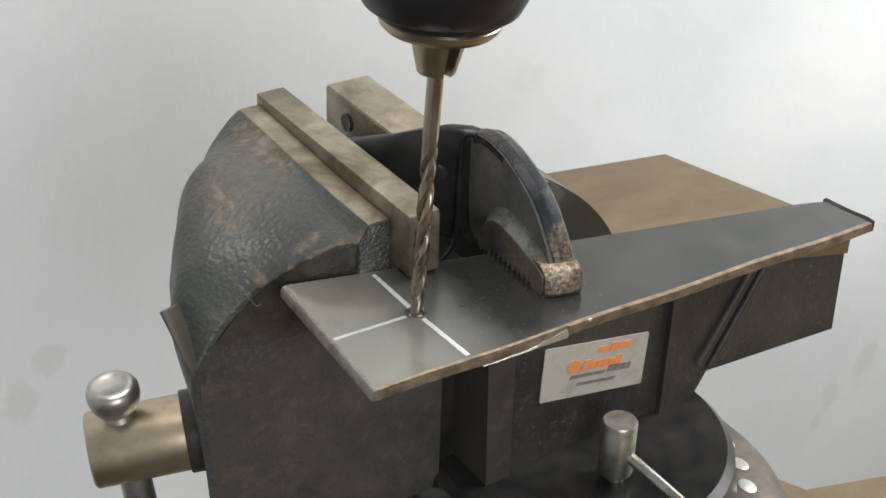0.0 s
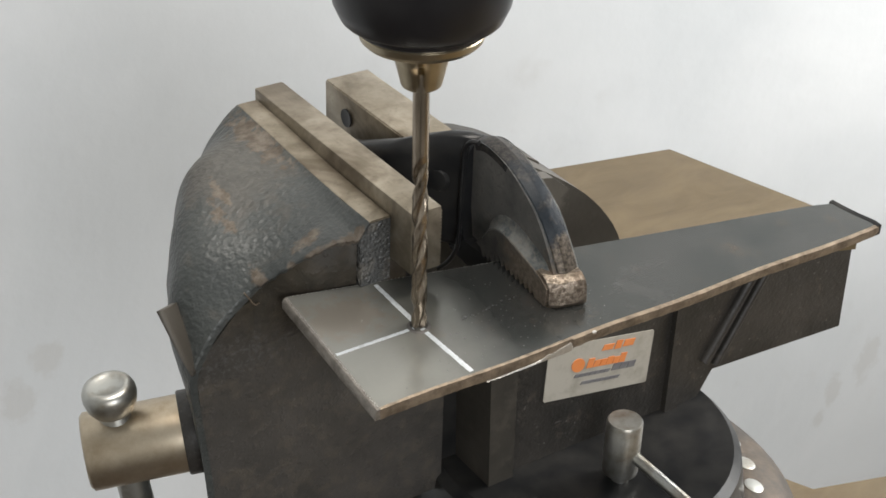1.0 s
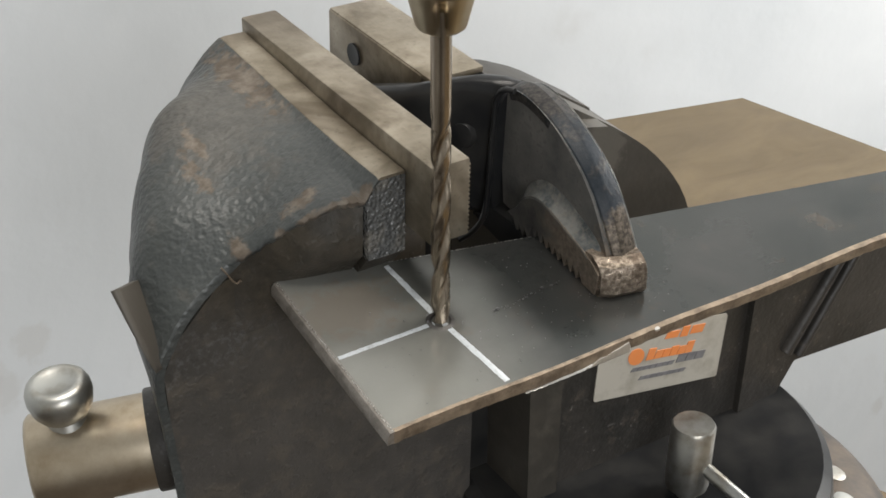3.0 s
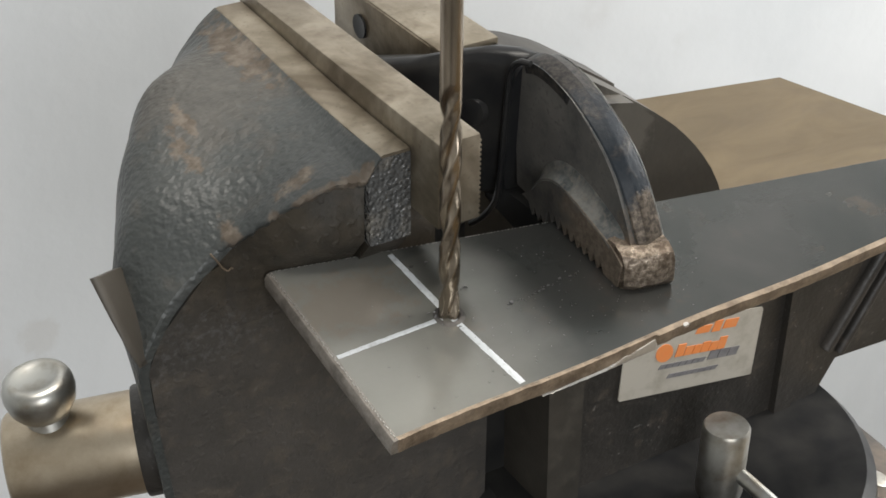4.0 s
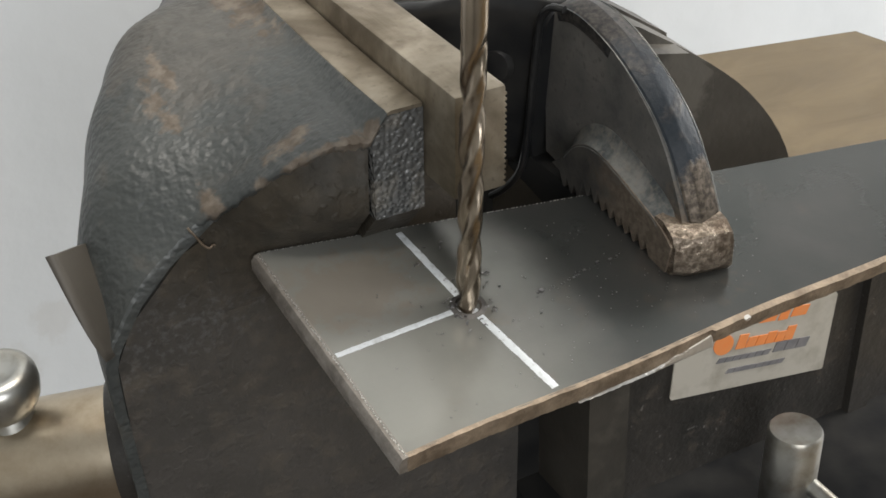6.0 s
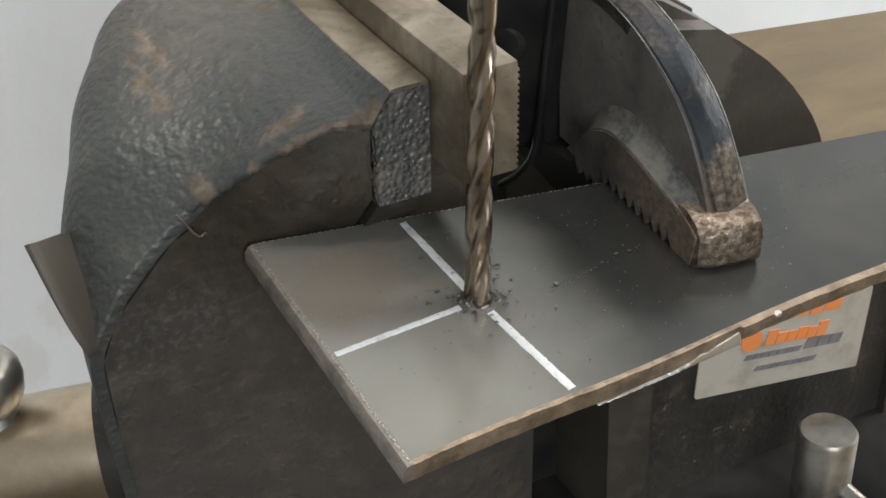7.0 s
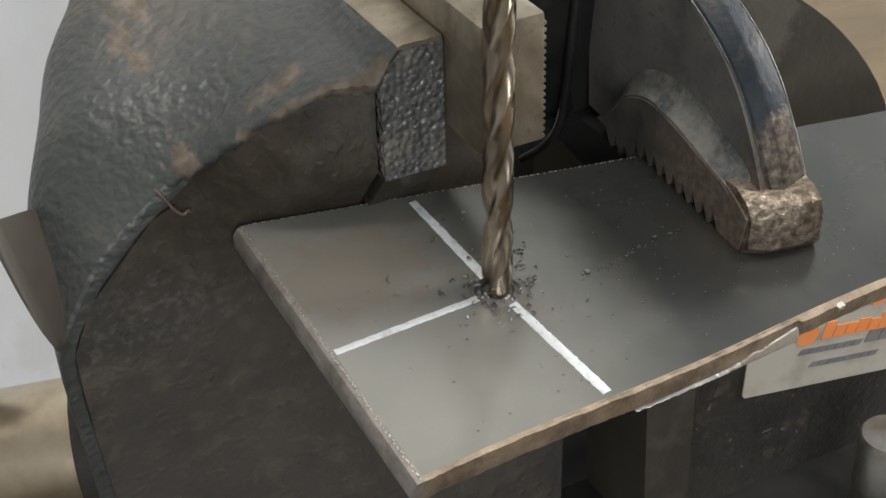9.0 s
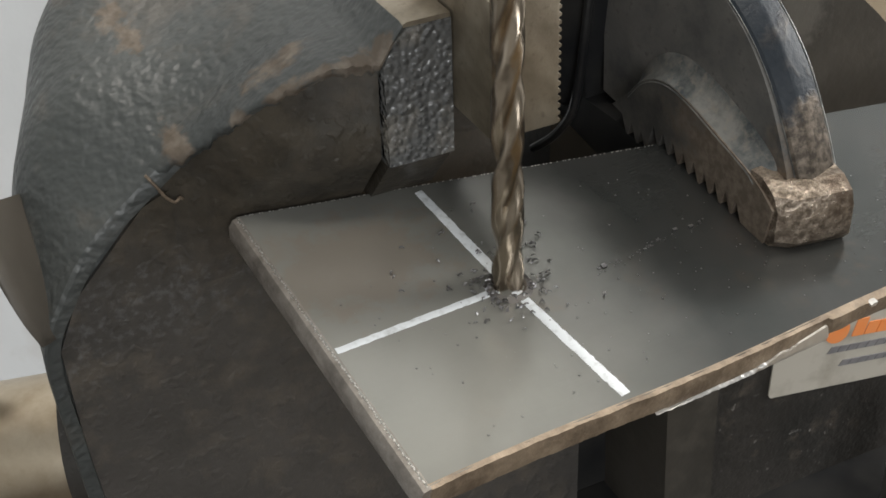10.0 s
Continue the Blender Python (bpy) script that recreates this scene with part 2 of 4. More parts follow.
def plier_steel(nt, put, bump):
    """Blued forged steel, worn to bare grey and brown at the ridge and the nose."""
    stain, fine = noise_of(nt, 75, 6, 0.65), noise_of(nt, 600, 4, 0.6)
    base = mix_colour(nt, ramp_pick(nt, stain, 0.35, 0.62), (0.06, 0.066, 0.069), (0.185, 0.182, 0.172))
    base = mix_colour(nt, times(nt, ramp_pick(nt, fine, 0.5, 0.68), ramp_pick(nt, stain, 0.5, 0.62)), base, (0.1, 0.1, 0.096))
    nose = patch_at(nt, (4.0, -1.3, 0.3), 1.15, (0.8, 0.8, 0.85), 0.35, 200)
    base = mix_colour(nt, nose, base, mix_colour(nt, fine, (0.13, 0.1, 0.075), (0.4, 0.34, 0.28)))
    base = mix_colour(nt, times(nt, edge_wear(nt, 0.54, 0.66), 0.35), base, (0.2, 0.18, 0.16))
    put("Base Color", base)
    put("Metallic", mix_value(nt, nose, 0.25, 0.8))
    put("Roughness", mix_value(nt, stain, 0.32, 0.55))
    put("Specular IOR Level", 0.3)
    bump((fine, 0.2, 0.0003), (stain, 0.3, 0.0008))


def ridge_steel(nt, put, bump):
    """Blue-black finish, rubbed off in broad patches down to brown-grey steel."""
    stain, fine = noise_of(nt, 60, 5, 0.6, 0.6), noise_of(nt, 700, 4, 0.6)
    bare = times(nt, ramp_pick(nt, stain, 0.54, 0.66), 0.6)
    bare = most(nt, bare, patch_at(nt, (4.05, -0.75, 1.0), 0.95, (0.8, 1, 1), 0.5, 170))
    bare = most(nt, bare, times(nt, patch_at(nt, (4.05, 2.4, 3.1), 0.9, (0.8, 0.8, 1), 0.6, 150), 0.4))
    steel = mix_colour(nt, ramp_pick(nt, fine, 0.4, 0.65), (0.05, 0.042, 0.034), (0.15, 0.125, 0.1))
    put("Base Color", mix_colour(nt, bare, mix_colour(nt, fine, (0.01, 0.014, 0.02), (0.032, 0.038, 0.044)), steel))
    put("Metallic", times(nt, bare, 0.6))
    put("Roughness", mix_value(nt, bare, 0.38, 0.46))
    put("Specular IOR Level", 0.16)
    bump((fine, 0.35, 0.0003), (bare, 0.3, 0.0005), (stain, 0.3, 0.0008))


def foot_steel(nt, put, bump):
    """Grey forged steel with brown bare metal towards the nose."""
    stain, fine = noise_of(nt, 80, 6, 0.65), noise_of(nt, 600, 4, 0.6)
    base = mix_colour(nt, ramp_pick(nt, stain, 0.35, 0.65), (0.06, 0.06, 0.058), (0.15, 0.14, 0.125))
    nose = patch_at(nt, (3.6, -1.0, 0.3), 1.9, (0.8, 0.8, 0.85), 0.35, 150)
    base = mix_colour(nt, times(nt, nose, 0.8), base, mix_colour(nt, ramp_pick(nt, fine, 0.4, 0.65), (0.2, 0.155, 0.115), (0.34, 0.28, 0.22)))
    put("Base Color", base)
    put("Metallic", 0.5)
    put("Roughness", mix_value(nt, stain, 0.35, 0.55))
    bump((fine, 0.3, 0.0003), (stain, 0.3, 0.0008))


def nose_steel(nt, put, bump):
    """Hammered bare steel, brown in the hollows and bright on the high spots."""
    stain, fine = noise_of(nt, 120, 6, 0.65), noise_of(nt, 640, 5, 0.65)
    base = mix_colour(nt, ramp_pick(nt, fine, 0.4, 0.62), (0.135, 0.107, 0.08), (0.42, 0.35, 0.28))
    put("Base Color", mix_colour(nt, ramp_pick(nt, stain, 0.5, 0.7), base, (0.11, 0.08, 0.058)))
    put("Metallic", 0.75)
    put("Roughness", mix_value(nt, fine, 0.4, 0.2))
    bump((fine, 0.6, 0.0006), (stain, 0.4, 0.001))


def plier_worn(nt, put, bump):
    """Rubbed grey steel, mottled with blue and brown."""
    stain, fine = noise_of(nt, 110, 6, 0.7), noise_of(nt, 700, 4, 0.6)
    base = mix_colour(nt, ramp_pick(nt, stain, 0.38, 0.62), (0.06, 0.072, 0.078), (0.24, 0.24, 0.225))
    put("Base Color", mix_colour(nt, times(nt, ramp_pick(nt, fine, 0.5, 0.7), 0.6), base, (0.28, 0.25, 0.21)))
    put("Metallic", 0.35)
    put("Roughness", mix_value(nt, stain, 0.3, 0.5))
    bump((fine, 0.35, 0.0003), (stain, 0.35, 0.0006))


def black_metal(nt, put, bump):
    n = noise_of(nt, 60, 5)
    put("Base Color", mix_colour(nt, ramp_pick(nt, n, 0.4, 0.7), (0.012, 0.0125, 0.0135), (0.03, 0.029, 0.027)))
    put("Specular IOR Level", 0.35)
    put("Roughness", mix_value(nt, n, 0.25, 0.45))
    bump((noise_of(nt, 300, 4), 0.12, 0.0003))


def bit_steel(nt, put, bump):
    n = noise_of(nt, 300, 4, 0.6, 0, (1, 1, 0.15))
    put("Base Color", mix_colour(nt, ramp_pick(nt, n, 0.35, 0.65), (0.25, 0.207, 0.158), (0.52, 0.44, 0.35)))
    put("Metallic", 1.0)
    put("Roughness", mix_value(nt, n, 0.16, 0.28))


def brass_ring(nt, put, bump):
    n = noise_of(nt, 200, 4)
    put("Base Color", mix_colour(nt, n, (0.32, 0.26, 0.17), (0.6, 0.52, 0.38)))
    put("Metallic", 1.0)
    put("Roughness", 0.3)
    bump((n, 0.1, 0.0003))


def black_plastic(nt, put, bump):
    n = noise_of(nt, 80, 4)
    put("Base Color", (0.012, 0.011, 0.012))
    put("Roughness", mix_value(nt, n, 0.25, 0.4))


def chrome(nt, put, bump):
    n = noise_of(nt, 130, 5)
    put("Base Color", mix_colour(nt, ramp_pick(nt, n, 0.45, 0.7), (0.5, 0.5, 0.47), (0.32, 0.29, 0.24)))
    put("Metallic", 0.95)
    put("Roughness", mix_value(nt, n, 0.28, 0.46))
    bump((noise_of(nt, 500, 3), 0.12, 0.0003))


def spindle_steel(nt, put, bump):
    n = noise_of(nt, 110, 6, 0.65)
    put("Base Color", mix_colour(nt, ramp_pick(nt, n, 0.35, 0.8), (0.6, 0.52, 0.4), (0.4, 0.31, 0.21)))
    put("Metallic", 0.95)
    put("Roughness", mix_value(nt, n, 0.3, 0.42))
    bump((n, 0.12, 0.0006))


def base_iron(nt, put, bump):
    n = noise_of(nt, 90, 6, 0.65)
    put("Base Color", mix_colour(nt, ramp_pick(nt, n, 0.4, 0.65), (0.07, 0.06, 0.05), (0.13, 0.1, 0.075)))
    put("Metallic", 0.4)
    put("Roughness", 0.5)
    bump((n, 0.3, 0.0008))


def wall_paint(nt, put, bump):
    big, fine = noise_of(nt, 2.2, 5, 0.6, 0.5), noise_of(nt, 60, 5)
    base = mix_colour(nt, ramp_pick(nt, big, 0.35, 0.7), (0.56, 0.58, 0.592), (0.67, 0.682, 0.688))
    spots = times(nt, ramp_pick(nt, noise_of(nt, 26, 3, 0.5), 0.62, 0.85), ramp_pick(nt, noise_of(nt, 5, 3), 0.5, 0.7))
    for place, size in (((66.7, 38, -51.6), 1.1), ((65.2, 38, -53.7), 0.8), ((70.2, 38, -49.4), 1.6), ((-1.1, 38, -26.5), 1.0), ((1.1, 38, -24.3), 0.8)):
        spots = most(nt, spots, times(nt, patch_at(nt, place, size, (1, 0.2, 0.8), 0.9, 30), 0.8))
    put("Base Color", mix_colour(nt, times(nt, spots, 0.45), base, (0.45, 0.44, 0.42)))
    put("Roughness", 0.7)
    bump((big, 0.3, 0.01), (fine, 0.15, 0.002))


# grey for the unseen walls, darkened to weaken the light they bounce
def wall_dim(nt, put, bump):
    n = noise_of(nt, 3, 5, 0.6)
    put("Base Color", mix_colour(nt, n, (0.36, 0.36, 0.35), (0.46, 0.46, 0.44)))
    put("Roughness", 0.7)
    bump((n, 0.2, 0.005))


def bench_wood(nt, put, bump):
    g, big = noise_of(nt, 30, 6, 0.6, 0.6, (1, 2.2, 1)), noise_of(nt, 12, 5)
    base = mix_colour(nt, ramp_pick(nt, g, 0.35, 0.65), (0.105, 0.075, 0.036), (0.15, 0.11, 0.058))
    put("Base Color", mix_colour(nt, times(nt, ramp_pick(nt, big, 0.45, 0.7), 0.5), base, (0.095, 0.072, 0.045)))
    put("Roughness", 0.55)
    bump((g, 0.2, 0.001))


def sticker(nt, put, bump):
    n = noise_of(nt, 90, 5, 0.6)
    put("Base Color", mix_colour(nt, ramp_pick(nt, n, 0.5, 0.75), (0.47, 0.44, 0.38), (0.3, 0.27, 0.22)))
    put("Roughness", 0.35)


def ink_orange(nt, put, bump):
    put("Base Color", mix_colour(nt, noise_of(nt, 300, 4), (0.85, 0.24, 0.05), (0.75, 0.3, 0.12)))
    put("Roughness", 0.4)


def ink_grey(nt, put, bump):
    put("Base Color", mix_colour(nt, noise_of(nt, 300, 4), (0.1, 0.1, 0.11), (0.28, 0.27, 0.27)))
    put("Roughness", 0.4)


def chip_steel(nt, put, bump):
    put("Base Color", mix_colour(nt, noise_of(nt, 900, 3), (0.06, 0.058, 0.062), (0.38, 0.37, 0.37)))
    put("Metallic", 0.9)
    put("Roughness", 0.35)


def hole_dark(nt, put, bump):
    put("Base Color", mix_colour(nt, noise_of(nt, 900, 3), (0.08, 0.075, 0.07), (0.2, 0.19, 0.18)))
    put("Metallic", 0.8)
    put("Roughness", 0.5)


M = {name: material(name, made) for name, made in (
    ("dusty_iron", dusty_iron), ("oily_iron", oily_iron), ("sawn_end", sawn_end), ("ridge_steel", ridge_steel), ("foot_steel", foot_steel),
    ("cast_paint", cast_paint),
    ("pebble_paint", pebble_paint),
    ("nose_steel", nose_steel),
    ("wall_dim", wall_dim),
    ("dark_iron", dark_iron),
    ("worn_steel", worn_steel),
    ("plate_steel", plate_steel),
    ("cut_edge", cut_edge),
    ("burr", burr),
    ("marker", marker),
    ("plier_steel", plier_steel),
    ("plier_worn", plier_worn),
    ("black_metal", black_metal),
    ("bit_steel", bit_steel),
    ("brass_ring", brass_ring),
    ("black_plastic", black_plastic),
    ("chrome", chrome),
    ("spindle_steel", spindle_steel),
    ("base_iron", base_iron),
    ("wall_paint", wall_paint),
    ("bench_wood", bench_wood),
    ("sticker", sticker),
    ("ink_orange", ink_orange),
    ("ink_grey", ink_grey),
    ("chip_steel", chip_steel),
    ("hole_dark", hole_dark),
)}


# ---- building helpers (all in drawing units) ----
def thing(name, label, category, group="", kind=""):
    ob = new(name)
    ob.empty_display_size = 0.01
    return tagged(ob, label, category, group, kind)


def part(name, bm, mat, parent=None, label="", smooth=0.6, bevel=0.0, keep=False):
    """Links a bmesh as one mesh object under a thing or under a part."""
    if bevel:
        bmesh.ops.bevel(bm, geom=[e for e in bm.edges if e.is_manifold and e.calc_face_angle(0) > 0.5], offset=bevel, segments=2, profile=0.6, affect="EDGES", clamp_overlap=True)
    bmesh.ops.recalc_face_normals(bm, faces=bm.faces)
    bmesh.ops.scale(bm, vec=(U, U, U), verts=bm.verts)
    for e in bm.edges:
        e.smooth = not (e.is_manifold and e.calc_face_angle(0) > smooth)
    for f in bm.faces:
        f.smooth = True
    me = bpy.data.meshes.new(name)
    bm.to_mesh(me)
    bm.free()
    me.materials.append(M[mat])
    ob = new(name, me)
    ob.parent = parent
    if label:
        ob["label"] = label
    return ob


def box(x0, x1, y0, y1, z0, z1, bm=None):
    bm = bm or bmesh.new()
    r = bmesh.ops.create_cube(bm, size=1)
    for v in r["verts"]:
        v.co = Vector(((x0 + x1) / 2 + v.co.x * (x1 - x0), (y0 + y1) / 2 + v.co.y * (y1 - y0), (z0 + z1) / 2 + v.co.z * (z1 - z0)))
    return bm


def prism(outline, axis, lo, hi, bm=None):
    """An outline of two coordinates carried along an axis."""
    bm = bm or bmesh.new()

    def at(p, s):
        return {"x": (s, p[0], p[1]), "y": (p[0], s, p[1]), "z": (p[0], p[1], s)}[axis]

    a = [bm.verts.new(at(p, lo)) for p in outline]
    b = [bm.verts.new(at(p, hi)) for p in outline]
    bm.faces.new(a)
    bm.faces.new(b[::-1])
    for i in range(len(a)):
        j = (i + 1) % len(a)
        bm.faces.new((a[i], b[i], b[j], a[j]))
    return bm


def lathe(profile, n=48, bm=None, m=None):
    """A profile of (radius, height) turned round z; ends at radius 0 close it."""
    bm = bm or bmesh.new()
    rings = []
    for r, z in profile:
        if r < 1e-6:
            rings.append([bm.verts.new((0, 0, z))])
        else:
            rings.append([bm.verts.new((r * math.cos(2 * math.pi * i / n), r * math.sin(2 * math.pi * i / n), z)) for i in range(n)])
    for a, b in zip(rings, rings[1:]):
        for i in range(n):
            j = (i + 1) % n
            if len(a) == 1:
                bm.faces.new((a[0], b[i], b[j]))
            elif len(b) == 1:
                bm.faces.new((a[i], a[j], b[0]))
            else:
                bm.faces.new((a[i], a[j], b[j], b[i]))
    if m:
        bmesh.ops.transform(bm, matrix=m, verts=[v for ring in rings for v in ring])
    return bm


def along(a, b):
    """The pose that lays z from a to b."""
    a, b = Vector(a), Vector(b)
    return Matrix.Translation(a) @ (b - a).to_track_quat("Z", "Y").to_matrix().to_4x4()


def rod(a, b, r, n=24, round_end=0.0, bm=None):
    length = (Vector(b) - Vector(a)).length
    e = round_end or r * 0.12
    return lathe([(0, 0), (r - e, 0), (r, e), (r, length - e), (r - e, length), (0, length)], n, bm, along(a, b))


def loft(sections, bm=None, caps=True):
    """Closed loops of equally many points joined one to the next."""
    bm = bm or bmesh.new()
    loops = [[bm.verts.new(p) for p in s] for s in sections]
    for a, b in zip(loops, loops[1:]):
        for i in range(len(a)):
            j = (i + 1) % len(a)
            bm.faces.new((a[i], a[j], b[j], b[i]))
    if caps:
        bm.faces.new(loops[0][::-1])
        bm.faces.new(loops[-1])
    return bm


def smooth_line(points, n):
    """n points along a Catmull-Rom curve through the given ones."""
    pts = [Vector((*p, 0)) if len(p) == 2 else Vector(p) for p in points]
    out = []
    for i in range(n):
        s = i / (n - 1) * (len(pts) - 1)
        k = min(int(s), len(pts) - 2)
        u = s - k
        p0, p1, p2, p3 = pts[max(k - 1, 0)], pts[k], pts[k + 1], pts[min(k + 2, len(pts) - 1)]
        out.append(0.5 * (2 * p1 + (p2 - p0) * u + (2 * p0 - 5 * p1 + 4 * p2 - p3) * u * u + (3 * p1 - p0 - 3 * p2 + p3) * u ** 3))
    return out


# ---- the room ----
BENCH_Z = -13.0


def build_room():
    wall = part("wall_back", box(-124, 114, 38, 42, -80, 110), "wall_paint")
    tagged(wall, "white-painted plaster wall with faint stains", "wall", kind="structure")
    plain = "plain white-painted workshop wall"
    # the side wall has a window opening, the front wall another
    bm = box(110, 114, -150, -44, -80, 110)
    box(110, 114, 20, 38, -80, 110, bm)
    box(110, 114, -44, 20, -80, 0, bm)
    box(110, 114, -44, 20, 72, 110, bm)
    tagged(part("wall_side", bm, "wall_paint"), plain, "wall", kind="structure")
    # left and front walls are out of view, greyed only to lower the fill
    tagged(part("wall_left", box(-124, -120, -150, 38, -80, 110), "wall_dim"), "unseen workshop wall, greyed to cut bounce light", "wall", kind="structure")
    bm = box(-124, -72, -154, -150, -80, 110)
    box(-8, 114, -154, -150, -80, 110, bm)
    box(-72, -8, -154, -150, 86, 110, bm)
    box(-72, -8, -154, -150, -80, 20, bm)
    tagged(part("wall_front", bm, "wall_dim"), "unseen workshop wall, greyed to cut bounce light", "wall", kind="structure")
    tagged(part("ceiling", box(-124, 114, -154, 42, 110, 114), "wall_paint"), "plain white workshop ceiling", "ceiling", kind="structure")
    tagged(part("floor", box(-124, 114, -154, 42, -84, -80), "base_iron"), "dull grey-brown workshop floor", "floor", kind="structure")
    bench = thing("workbench", "tan wooden workbench top that carries the vise", "workbench")
    part("benchtop", prism([(1, -40), (40, -40), (40, -7.3), (17.8, -0.4), (14.5, 6.5), (2, 6.5)], "z", BENCH_Z - 3, BENCH_Z), "bench_wood", bench, bevel=0.15)
    for x, y in ((4, -36), (36, -36), (36, -11), (5, 2)):
        part("leg", box(x - 2, x + 2, y - 2, y + 2, -80, BENCH_Z - 3), "bench_wood", bench, bevel=0.1)
    stool = thing("wooden_stool", "tan wooden stool with a square board seat", "stool")
    corner, down = Vector((15.8, 7.44)), Vector((1.37, -5.06))
    left = Vector((-4.89, 1.03))
    part("seat", prism([corner + left * 1.55, corner, corner + down * 1.5, corner + left * 1.55 + down * 1.25], "z", -2.5, -1.5), "bench_wood", stool, bevel=0.12)
    part("post", rod((13.9, 5.2, -80), (13.9, 5.2, -2.5), 1.0), "bench_wood", stool)
    part("foot", lathe([(0, -80), (7, -80), (7, -79), (2, -77.5), (0, -77.5)], 32, None, Matrix.Translation((13.9, 5.2, 0))), "bench_wood", stool)


# ---- the vise ----
NEAR = 3.0  # the near edge of the moving jaw
SIDE = 3.16  # its side face, set back under the lip


# the back of the moving jaw: outlines (x, z) from its top edge downwards, each at its place along the jaw
JAW = {
    3.0: [(-0.72, 3.22), (-0.9, 3.0), (-1.05, 2.9), (-1.3, 2.8), (-1.8, 2.58), (-2.6, 2.08), (-3.3, 1.53), (-4.0, 1.0), (-4.8, 0.35), (-5.35, -0.45), (-5.7, -1.3), (-5.6, -3.0), (-5.4, -5.4), (-5.3, -9.0)],
    4.5: [(-0.72, 3.24), (-0.88, 3.07), (-1.05, 2.99), (-1.35, 2.9), (-2.0, 2.7), (-2.9, 2.4), (-3.8, 2.2), (-4.62, 1.85), (-5.22, 1.2), (-5.52, 0.3), (-5.6, -0.7), (-5.2, -2.8), (-4.7, -5.2), (-4.6, -9.0)],
    6.0: [(-0.72, 3.3), (-0.85, 3.17), (-1.0, 3.11), (-1.4, 3.05), (-2.1, 2.97), (-2.95, 2.86), (-3.72, 2.7), (-4.33, 2.3), (-4.68, 1.6), (-4.86, 0.6), (-4.95, -0.4), (-4.6, -2.6), (-4.0, -5.0), (-3.9, -9.0)],
    7.5: [(-0.72, 3.38), (-0.85, 3.3), (-1.0, 3.26), (-1.4, 3.24), (-1.95, 3.18), (-2.6, 3.13), (-3.15, 2.95), (-3.58, 2.5), (-3.85, 1.8), (-4.04, 0.7), (-4.14, -0.4), (-3.9, -2.5), (-3.4, -5.0), (-3.3, -9.0)],
    9.55: [(-0.72, 3.45), (-0.85, 3.36), (-1.0, 3.25), (-1.2, 3.08), (-1.45, 2.8), (-1.75, 2.45), (-2.05, 1.95), (-2.3, 1.3), (-2.55, 0.5), (-2.75, -0.4), (-2.9, -1.2), (-2.9, -2.5), (-2.6, -5.0), (-2.5, -9.0)],
}


def jaw_line(y):
    """The outline of the jaw's back at a place along it."""
    ys = sorted(JAW)
    y = min(max(y, ys[0]), ys[-1])
    at = [p for p in ys if p <= y][-1]
    k = min(ys.index(at), len(ys) - 2)
    u = (y - ys[k]) / (ys[k + 1] - ys[k])
    u = u * u * (3 - 2 * u) * 0.4 + u * 0.6
    mixed = [(a[0] + (b[0] - a[0]) * u, a[1] + (b[1] - a[1]) * u) for a, b in zip(JAW[ys[k]], JAW[ys[k + 1]])]
    return mixed[:3] + [(p.x, p.y) for p in smooth_line(mixed[3:], 34)]


